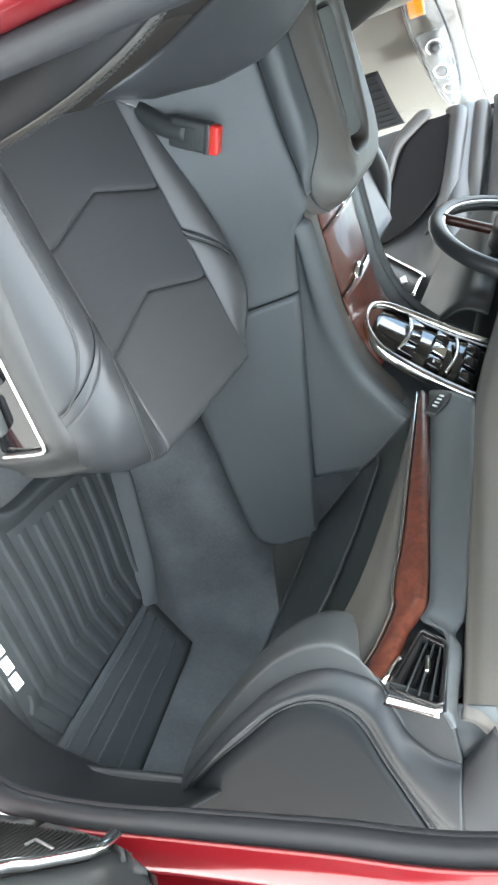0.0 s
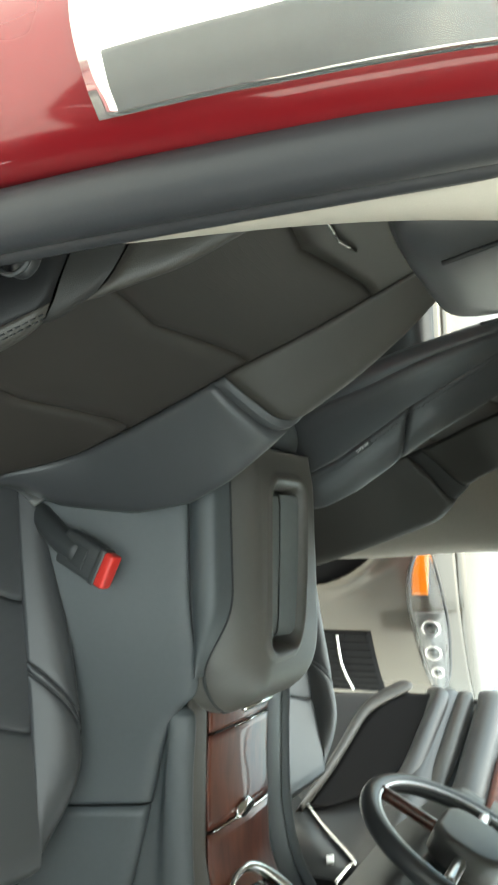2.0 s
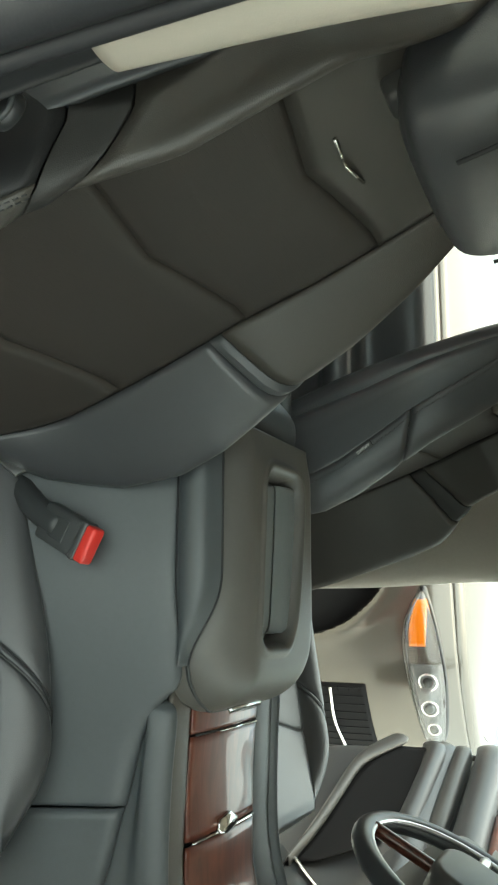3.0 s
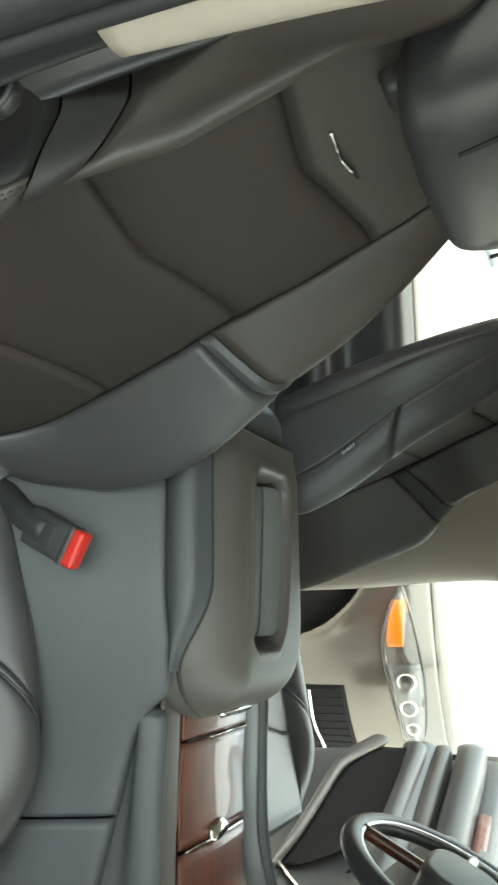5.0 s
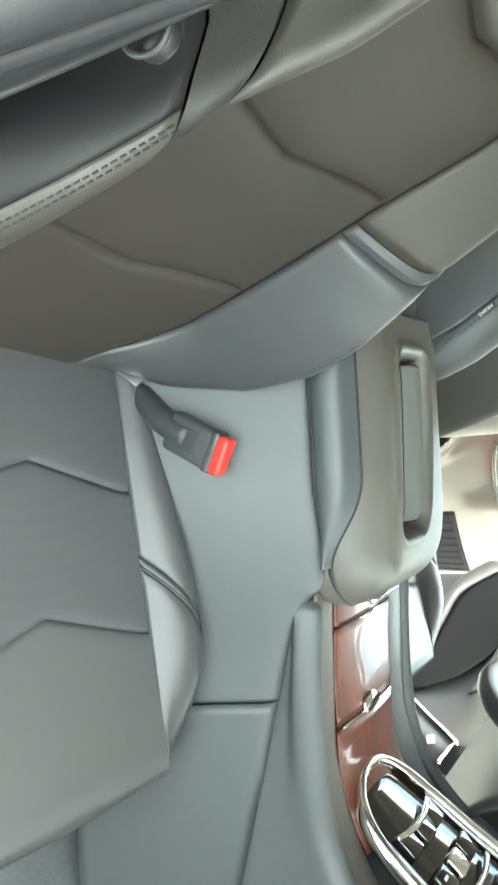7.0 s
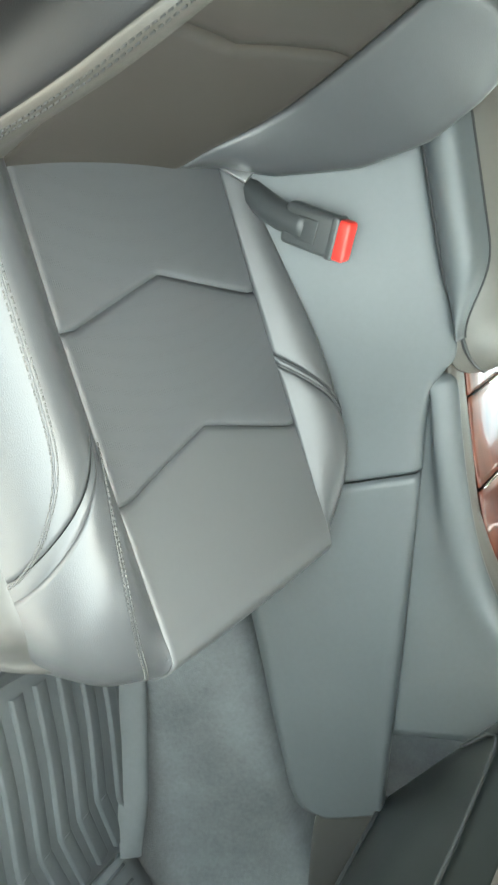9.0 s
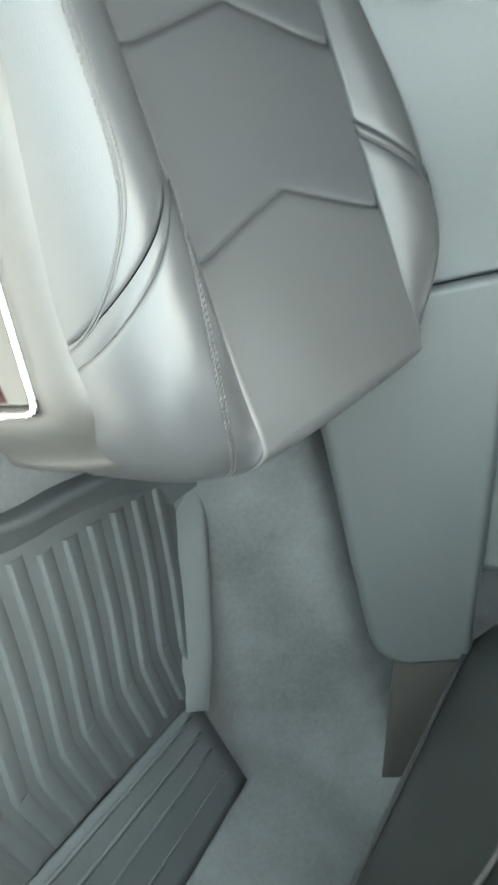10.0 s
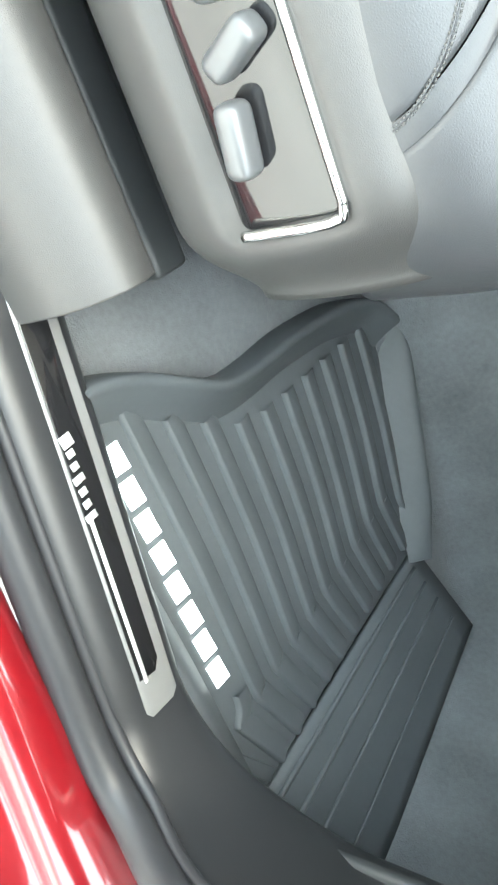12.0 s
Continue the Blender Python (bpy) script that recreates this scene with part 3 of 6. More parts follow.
# ---- seats ----
def front_seat(name, place, rz, s, label, details=True, slide=(0.0, 0.0)):
    """A front seat. s = -1: its outer side is to the right (-y), s = 1: to the left. o below counts outward from its middle line."""
    e = thing(name, place, label, "car seat", "front seats", rz)

    # cushion: a sloping top, rolled over at the front, with a bolster on each side
    EDGE = {True: 0.137, False: -0.168}
    RIM = {True: [(-0.36, 0.235), (-0.24, 0.236), (-0.12, 0.237), (-0.02, 0.238), (0.055, 0.238), (0.112, 0.230), (0.156, 0.206), (0.189, 0.172), (0.201, 0.137)],
           False: [(-0.36, -0.186), (-0.24, -0.194), (-0.14, -0.224), (-0.04, -0.243), (0.045, -0.251), (0.105, -0.247), (0.150, -0.226), (0.184, -0.196), (0.201, -0.168)]}
    BUMP = [(0, 0), (0.22, 0.020), (0.45, 0.031), (0.66, 0.026), (0.84, 0.004), (0.96, -0.026), (1.0, -0.06), (0.97, -0.10), (0.93, -0.15)]
    ROLL = [(0, 0), (0.22, 0.000), (0.45, -0.004), (0.66, -0.012), (0.84, -0.026), (0.96, -0.046), (1.0, -0.07), (0.99, -0.11), (0.96, -0.16)]

    def top(x):
        return float(np.interp(x, (-0.36, -0.30, -0.14, 0.02, 0.165), (0.306, 0.314, 0.334, 0.358, 0.384)))

    def bolster_at(a, w, outer):
        """a from the rear to the front, w from the insert's edge over the crest to the foot."""
        ix, io = -0.36 + 0.530 * a, EDGE[outer]
        ox, oo = along(RIM[outer], a)
        g = smooth(0.62, 1.0, a)
        f = along(BUMP, w) * (1 - g) + along(ROLL, w) * g
        rear = 0.45 + 0.55 * smooth(0.1, 0.5, a) if not outer else 1.0
        h = f[1] * (rear * (1.25 if not outer else 1.0) if f[1] > 0 else 1.0)
        x, o = ix + (ox - ix) * f[0], io + (oo - io) * f[0]
        return np.array((x + slide[0], s * o, top(min(x, 0.175)) + h + slide[1]))

    def insert_at(a, t):
        """a along the middle, 0.175 and on rolls over the front edge; t from -1 on the inner to 1 on the outer edge."""
        o = (EDGE[True] + EDGE[False]) / 2 + t * (EDGE[True] - EDGE[False]) / 2
        if a <= 0.175:
            return np.array((a + slide[0], s * o, top(a) - 0.005 * (1 - t * t) + slide[1]))
        f = along(ROLL, (a - 0.175) / 0.16)
        return np.array((0.175 + (0.036 - 0.010 * t * t) * f[0] + slide[0], s * o, top(0.175) - 0.005 * (1 - t * t) + f[1] + slide[1]))

    def pillow(u, v, lu, lv, depth=0.003, width=0.007):
        d = min(u * lu, (1 - u) * lu, v * lv, (1 - v) * lv)
        return -depth * math.exp(-(d / width) ** 1.5)

    def seam1(t):
        return -0.122 - 0.036 * (1 - min(1, abs(t + 0.04) / 0.9))

    def seam2(t):
        return 0.034 - 0.036 * (1 - min(1, abs(t + 0.04) / 0.9))

    def insert(name, a0, a1, mat, nu=26):
        def f(u, v):
            t = -1.06 + 2.06 * v
            aa0 = a0(t) if callable(a0) else a0
            aa1 = a1(t) if callable(a1) else a1
            a = aa0 + (aa1 - aa0) * u
            q = insert_at(a, max(t, -1 - 0.06 * (1 - smooth(0.06, 0.16, a))))
            return (q[0], q[1], q[2] + pillow(u, 0.5, aa1 - aa0, 0.30))
        part(name, sheet(f, nu, 40), mat, e, solid=0.012, offset=-1.0 if s < 0 else 1.0)

    insert("seat_insert_rear", -0.36, seam1, LEATHER_PERF)
    insert("seat_insert_middle", seam1, seam2, LEATHER_PERF)
    insert("seat_insert_front", seam2, 0.335, LEATHER_FINE_LIT, 50)

    def bolster(name, outer, a0, a1, thick=0.004, deep=0.0025):
        def f(u, v):
            aa0 = a0(v) if callable(a0) else a0
            aa1 = a1(v) if callable(a1) else a1
            q = bolster_at(aa0 + (aa1 - aa0) * u, v, outer)
            ends = u if callable(a0) else 0.5 + u / 2
            ends = ends if callable(a1) else ends / 2
            return (q[0], q[1], q[2] + pillow(ends, min(v, 0.5) if outer else 0.5, abs(aa1 - aa0), 0.14, deep, 0.007))
        part(name, sheet(f, 46, 40), LEATHER, e, solid=thick, offset=(-1.0 if s < 0 else 1.0) * (-1 if not outer else 1))

    bolster("inner_bolster_rear", False, 0.0, lambda v: 0.586 - 0.08 * v)
    bolster("inner_bolster_band", False, lambda v: 0.587 - 0.08 * v, lambda v: 0.607 - 0.075 * v, 0.002, 0.002)
    bolster("inner_bolster_front", False, lambda v: 0.608 - 0.075 * v, 1.0)
    def back_of(v):
        return 0.576 - 0.012 * v - 0.060 * math.sin(math.pi * v)
    def front_of(v):
        return 0.588 + 0.014 * v - 0.055 * math.sin(math.pi * v)
    bolster("outer_bolster_rear", True, 0.0, back_of, deep=0.003)
    bolster("outer_bolster_band", True, lambda v: back_of(v) + 0.001, lambda v: front_of(v) - 0.001, 0.002, 0.002)
    bolster("outer_bolster_front", True, front_of, 1.0, deep=0.003)
    if details:
        up = np.array((0, 0, 0.0012))
        front_row = [(0.585, 0.08), (0.61, 0.20), (0.66, 0.28), (0.74, 0.34), (0.84, 0.40), (0.93, 0.46), (1.0, 0.60)]
        rear_row = [(0.05, 0.36), (0.25, 0.36), (0.38, 0.37), (0.44, 0.40), (0.475, 0.47), (0.505, 0.58), (0.53, 0.72)]
        for row, n in ((front_row, 62), (rear_row, 84)):
            for k, d in ((0, 0.0), (1, 0.028)):
                pts = [bolster_at(q[0], q[1] + d, True) + up for q in (along(row, j / 23) for j in range(24))]
                part("stitching", stitches(pts, n), STITCH, e, "pale grey double stitching")
            pts = [bolster_at(q[0], q[1] + 0.014, True) + up * 0.3 for q in (along(row, j / 23) for j in range(24))]
            part("seam", tube(pts, 0.0007, 6, 60), LEATHER, e)
        for t in (0.588, 0.606):
            pts = [bolster_at(t - 0.078 * v, v, False) + up * 0.5 for v in (k / 14 * 0.7 for k in range(15))]
            part("seam", tube(pts, 0.0009, 6, 30), SEAM, e)
    # underside
    part("seat_pan", block((0.46, 0.38, 0.10), pose(-0.10, s * -0.01, 0.20), 0.03), PLASTIC_DARK, e)

    # backrest: knots of its middle line, x against z
    BK = [(-0.245, 0.24), (-0.262, 0.32), (-0.314, 0.49), (-0.371, 0.65), (-0.434, 0.824), (-0.470, 0.925), (-0.505, 0.97)]
    bk = spline([(x, 0, z) for x, z in BK], 121)

    def back_base(b):
        k = min(max(b, 0), 1) * 119.999
        j = int(k)
        p = bk[j] * (1 - k + j) + bk[j + 1] * (k - j)
        d = bk[j + 1] - bk[j]
        d = d / np.linalg.norm(d)
        return p, np.array((d[2], 0, -d[0]))

    INNER = [(0, 0, 0), (0.028, 0.46, 0), (0.054, 0.86, 0), (0.072, 1, -0.001), (0.088, 1, -0.010), (0.098, 1, -0.028), (0.103, 1, -0.048),
             (0.106, 0.62, -0.052), (0.107, 0.30, -0.058), (0.102, 0, -0.064), (0.07, 0, -0.085)]
    OUTER = [(0, 0), (0.028, 0.040), (0.066, 0.088), (0.096, 0.086), (0.112, 0.03), (0.104, -0.08)]

    def edge(b, outer):
        z = back_base(b)[0][2]
        if outer:
            return float(np.interp(z, (0.3, 0.60, 0.67, 0.74, 0.86, 0.93), (0.150, 0.160, 0.155, 0.136, 0.131, 0.10)))
        return float(np.interp(z, (0.24, 0.353, 0.397, 0.434, 0.50, 0.60, 0.66, 0.743, 0.843, 0.93), (0.09, 0.114, 0.138, 0.148, 0.144, 0.137, 0.130, 0.131, 0.120, 0.10)))

    def swell(b):
        z = back_base(b)[0][2]
        return float(np.interp(z, (0.24, 0.29, 0.365, 0.445, 0.52, 0.575, 0.635, 0.70, 0.765, 0.82, 0.88, 0.97), (-0.05, -0.025, 0.036, 0.073, 0.090, 0.086, 0.071, 0.053, 0.042, 0.030, 0.012, 0.0)))

    def wide(b):
        return 1 - 0.42 * smooth(0.50, 0.80, b) - 0.2 * smooth(0.8, 1.0, b)

    def backrest(b, w, outer):
        p, nn = back_base(b)
        hw = edge(b, outer)
        if outer:
            q = along(OUTER, w)
            rise = 1 - 0.32 * smooth(0.43, 0.56, b) - 0.38 * smooth(0.56, 1.0, b) - 0.10 * smooth(0.2, 0.0, b)
            rise *= 0.62 - 0.54 * smooth(0.42, 0.10, b) if details else 1.5
            o, h = hw + q[0] * (1 - 0.60 * smooth(0.36, 0.60, b) - 0.16 * smooth(0.58, 0.85, b) - 0.08 * smooth(0.85, 1.0, b)), q[1] * (rise if q[1] > 0 else 1)
        else:
            q = along(INNER, w)
            thin = 1 - 0.5 * smooth(0.7, 1.0, b)
            o, h = -hw - q[0] * wide(b), q[1] * swell(b) + q[2] * thin
        q = p + nn * h
        return np.array((q[0], s * o, q[2])), nn

    def chev(b0):
        return lambda t: b0 - 0.021 * (1 - min(1, abs(t - 0.10) / 0.9))

    def back_insert(name, b0, b1, mat):
        def f(u, v):
            t = -1 + 2 * v
            bb0 = b0(t) if callable(b0) else b0
            bb1 = b1(t) if callable(b1) else b1
            b = bb0 + (bb1 - bb0) * u
            p, nn = back_base(b)
            eo, ei = edge(b, True), -edge(b, False)
            q = p + nn * (-0.008 * (1 - t * t) + pillow(u, v, (bb1 - bb0) * 0.78, 0.28, 0.004, 0.007))
            return (q[0], s * ((eo + ei) / 2 + t * (eo - ei) / 2), q[2])
        part(name, sheet(f, 26, 40), mat, e, solid=0.012, offset=1.0 if s < 0 else -1.0)

    c1, c2, c3 = chev(0.352), chev(0.517), chev(0.653)
    # lower inserts wear the darkened leather that paints in the shade
    back_insert("back_insert_low", 0.0, c1, BACK_PERF_SHADED)
    back_insert("back_insert_middle", c1, c2, BACK_PERF_SHADED)
    back_insert("back_insert_high", c2, c3, BACK_PERF_SHADED)
    back_insert("back_insert_top", c3, 1.0, BACK_TOP)

    def back_bolster(name, outer, b0, b1, mat=LEATHER, v0=0.0, v1=1.0):
        def f(u, v):
            e1, v = (v, v0 + (v1 - v0) * v)
            bb0 = b0(v) if callable(b0) else b0
            bb1 = b1(v) if callable(b1) else b1
            q, nn = backrest(bb0 + (bb1 - bb0) * u, v, outer)
            return tuple(q + nn * pillow(u, e1, abs(bb1 - bb0) * 0.78, 0.20 * (v1 - v0), 0.003, 0.006))
        part(name, sheet(f, 44, 34), mat, e, solid=0.006, offset=(1.0 if s < 0 else -1.0) * (-1 if not outer else 1))

    SEAM_W = 0.62
    back_bolster("back_bolster_low", False, 0.0, lambda v: 0.470 + 0.13 * v, LEATHER, 0.0, SEAM_W)
    if details:
        back_bolster("back_bolster_band", False, lambda v: 0.471 + 0.13 * v, lambda v: 0.486 + 0.13 * v, LEATHER, 0.0, SEAM_W)
    back_bolster("back_bolster_high", False, lambda v: (0.487 if details else 0.471) + 0.13 * v, 1.0, BACK_TOP if details else LEATHER, 0.0, SEAM_W)
    back_bolster("back_side_panel", False, 0.0, 1.0, LEATHER, SEAM_W, 1.0)
    pts = [backrest(0.06 + 0.88 * k / 29, SEAM_W - 0.03, False)[0] for k in range(30)]
    part("stitching", stitches([p + np.array((0.0006, s * -0.0012, 0)) for p in pts], 120), STITCH, e)
    if details:
        for w in (0.555, 0.58):
            rows = []
            for k in range(13):
                b = 0.05 + 0.0376 * k
                q = backrest(b, w, True)[0]
                d = np.cross(backrest(b + 0.01, w, True)[0] - q, backrest(b, w + 0.02, True)[0] - q)
                d = d / np.linalg.norm(d)
                rows.append(q + d * math.copysign(0.004, d[1] * s))
            part("stitching", stitches(rows, 84, r=0.0005), SEAM, e, "fine stitching along the bolster")
    # outer bolster uses the warm back leather, tinting in the tan light on it
    back_bolster("back_bolster_low", True, 0.0, lambda v: 0.448 + 0.10 * v, BACK_TOP, 0.0, 0.60)
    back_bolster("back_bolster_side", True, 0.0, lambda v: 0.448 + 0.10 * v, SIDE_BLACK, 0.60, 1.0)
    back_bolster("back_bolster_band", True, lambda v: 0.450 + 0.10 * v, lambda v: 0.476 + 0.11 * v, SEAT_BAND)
    back_bolster("back_bolster_high", True, lambda v: 0.478 + 0.11 * v, 1.0, BACK_TOP)
    # rear shell of the backrest
    shell = []
    for b in (0.0, 0.2, 0.5, 0.75, 0.92, 1.0):
        p, nn = back_base(b)
        ho, hi = edge(b, True) + 0.098 * (1 - 0.60 * smooth(0.36, 0.60, b) - 0.24 * smooth(0.58, 0.9, b)), edge(b, False) + 0.10 * wide(b)
        dep = 0.115 - 0.05 * smooth(0.6, 1, b)
        shell.append([p + nn * h + np.array((0, s * o, 0)) for o, h in ((ho, -0.015), (ho, -dep * 0.6), (ho * 0.8, -dep), (0, -dep * 1.08), (-hi * 0.8, -dep), (-hi, -dep * 0.75), (-hi, -0.062))])
    part("back_shell", loft(shell, 30, 30), LEATHER, e, solid=0.006)
    p, nn = back_base(1.0)
    part("back_top", loft([[p + nn * h + np.array((0, y, dz)) for h, dz in ((0.012, -0.012), (0.0, 0.006), (-0.03, 0.014), (-0.07, -0.006))] for y in (-0.14, -0.07, 0, 0.07, 0.14)], 16, 12), LEATHER, e, solid=0.006)
    # headrest on two posts
    hr = []
    for z, d, w in ((0.885, 0.030, 0.105), (0.905, 0.058, 0.135), (0.97, 0.068, 0.145), (1.05, 0.064, 0.14), (1.12, 0.048, 0.125), (1.145, 0.014, 0.09)):
        cx = -0.435 - (z - 0.90) * 0.16
        w *= 0.80
        hr.append([(cx + d * math.copysign(abs(math.cos(q)) ** 0.6, math.cos(q)), w * math.copysign(abs(math.sin(q)) ** 0.55, math.sin(q)), z) for q in (2 * math.pi * k / 20 for k in range(20))])
    h = part("headrest", loft(hr, 30, 48, closed=True, caps=True), LEATHER, e)
    part("piping", tube([(-0.369 - (z - 0.90) * 0.16, y, z) for y, z in ((-0.078, 0.925), (-0.085, 1.0), (-0.075, 1.09), (0, 1.10), (0.075, 1.09), (0.085, 1.0), (0.078, 0.925))], 0.002, 6, 50), SEAM, h)
    for y in (-0.065, 0.065):
        part("headrest_post", tube([(-0.478, y, 0.88), (-0.478, y, 0.99)], 0.006, 10), CHROME, e, "chrome post")
        part("post_guide", block((0.026, 0.036, 0.030), pose(-0.452, y, 0.886, 0, -20, 0), 0.008), PLASTIC, e, "grey plastic post guide")
    # chevron badge as a plain bright shape
    if details:
        bar = [(0.048, 0.669), (0.012, 0.665), (-0.020, 0.672)]
        for (o0, b0), (o1, b1) in zip(bar, bar[1:]):
            ends = [back_base(b)[0] + back_base(b)[1] * -0.004 + np.array((0, s * o, 0)) for o, b in ((o0, b0), (o1, b1))]
            part("badge_bar", tube(ends, 0.0022, 6), CHROME, e, "small bright badge bar")

    # side shield with switches, on the outer side
    def shield(u, v):
        x = -0.38 + 0.548 * u
        prof = [(0.205, 0.318), (0.235, 0.316), (0.252, 0.300), (0.262, 0.262), (0.264, 0.215), (0.258, 0.165), (0.246, 0.132), (0.225, 0.118), (0.19, 0.115)]
        q = along([(0, i, j) for i, j in prof], v)
        y, z = q[1], q[2]
        end = smooth(0.075, 0.168, x)
        y -= 0.050 * end ** 2
        cz = 0.215
        z = cz + (z - cz) * (1 - 0.14 * end ** 2)
        rec = smooth(-0.34, -0.325, x) * (1 - smooth(0.100, 0.118, x)) * smooth(0.180, 0.196, z) * (1 - smooth(0.264, 0.282, z))
        y -= 0.012 * rec
        return (x, s * y, z)
    sh = part("side_shield", sheet(shield, 90, 40), PLASTIC, e, "grained grey plastic side shield", solid=0.004)
    pan = slab(rounded(0.425, 0.076, 0.008), 0.0015, pose(-0.110, s * 0.2515, 0.231, 90 if s < 0 else -90, 0, 0), 0.0005)
    pn = part("switch_panel", pan, GLOSS, sh, "glossy black switch panel")
    part("chrome_edge", tube([(-0.30, s * 0.257, 0.272), (0.05, s * 0.257, 0.273), (0.098, s * 0.2565, 0.272), (0.106, s * 0.257, 0.264), (0.1065, s * 0.258, 0.238), (0.104, s * 0.259, 0.196)], 0.0036, 8, 60), CHROME, sh, "bright chrome edge strip")
    for kx, kz, ang, L in ((0.047, 0.222, 8, 0.045), (0.000, 0.240, 63, 0.042), (-0.045, 0.240, 10, 0.042)):
        kb = block((L, 0.022, 0.019), pose(kx, s * 0.264, kz, 0, ang, 0), 0.007, 4)
        part("seat_switch", kb, SILVER_KNOB, sh, "silver seat adjuster switch")
    sh.location = (0, s * -0.009, 0.009)
    # floor track cover
    tc = loft([[(x, s * y, z) for y, z in ((0.235, 0.0), (0.242, 0.10), (0.262, 0.122), (0.290, 0.118), (0.316, 0.078), (0.322, 0.0))] for x in (-0.40, -0.2, 0.0, 0.10, 0.115)], 20, 24)
    part("track_cover", tc, PLASTIC, e, "grey plastic seat track cover", solid=0.004)
    part("seat_rail", block((0.56, 0.04, 0.05), pose(-0.14, 0.17, 0.03), 0.006), PLASTIC_DARK, e)
    part("seat_rail", block((0.56, 0.04, 0.05), pose(-0.14, -0.17, 0.03), 0.006), PLASTIC_DARK, e)
    return e


front_seat("passenger_seat", (-0.15, -0.455, 0.66), -4, -1, "charcoal leather front passenger seat with perforated chevron inserts")
front_seat("driver_seat", (-0.14, 0.435, 0.672), 0, 1, "charcoal leather driver seat lit from the open door", details=False, slide=(0.11, 0.015))



def airbag_tag():
    e = thing("seat_tag", (-0.474, 0.198, 1.298), "small black woven tag with pale lettering on the seat side", "seat tag")
    m = Matrix.Rotation(radians(56), 4, "Y") @ pose(0, 0, 0, 90, 0, 0)
    part("tag", block((0.032, 0.011, 0.003), m, 0.001), PLASTIC_DARK, e)
    cu = bpy.data.curves.new("tag_text", "FONT")
    cu.body, cu.size, cu.extrude, cu.align_x, cu.align_y = "AIRBAG", 0.0072, 0.0003, "CENTER", "CENTER"
    tmp = bpy.data.objects.new("tag_text", cu)
    bm = bmesh.new()
    bm.from_mesh(tmp.to_mesh())
    tmp.to_mesh_clear()
    bpy.data.objects.remove(tmp)
    bmesh.ops.transform(bm, matrix=m @ pose(0, 0, 0.0022), verts=bm.verts)
    part("lettering", bm, WHITE_PRINT, e, smooth=False)


airbag_tag()


def buckle():
    e = thing("seat_belt_buckle", (-0.40, -0.255, 1.03), "dark grey seat belt buckle with a red button beside the console", "seat belt buckle")
    ax, wd = Vector((0.46, -0.05, 0.89)).normalized(), Vector((0.78, 0.0, -0.62))
    wd = (wd - ax * wd.dot(ax)).normalized()
    nz = ax.cross(wd)
    fr = Matrix((ax, wd, nz)).transposed().to_4x4()
    fr.translation = Vector((-0.330, -0.252, 1.041)) - e.matrix_world.translation
    part("stalk", tube([fr @ Vector((-0.075, -0.02, 0.01)), fr @ Vector((-0.02, -0.005, 0)), fr @ Vector((0.03, 0, 0))], 0.016, 10, 12, flat=1.0), PLASTIC_DARK, e, "black buckle stalk")
    part("bracket", block((0.05, 0.026, 0.004), pose(0.0, -0.015, -0.03, 30, -50, 10), 0.001), SATIN, e, "bare steel bracket")
    b = part("body", block((0.068, 0.046, 0.022), fr @ pose(0.036, 0, 0), 0.006), BUCKLE, e)
    part("window", block((0.026, 0.026, 0.003), fr @ pose(0.034, 0, -0.0108), 0.001), PLASTIC_DARK, b)
    part("rim", block((0.010, 0.047, 0.023), fr @ pose(0.066, 0, 0), 0.003), BUCKLE, b)
    part("button", block((0.016, 0.044, 0.020), fr @ pose(0.076, 0, 0), 0.004), RED_BUTTON, e, "red release button")


buckle()

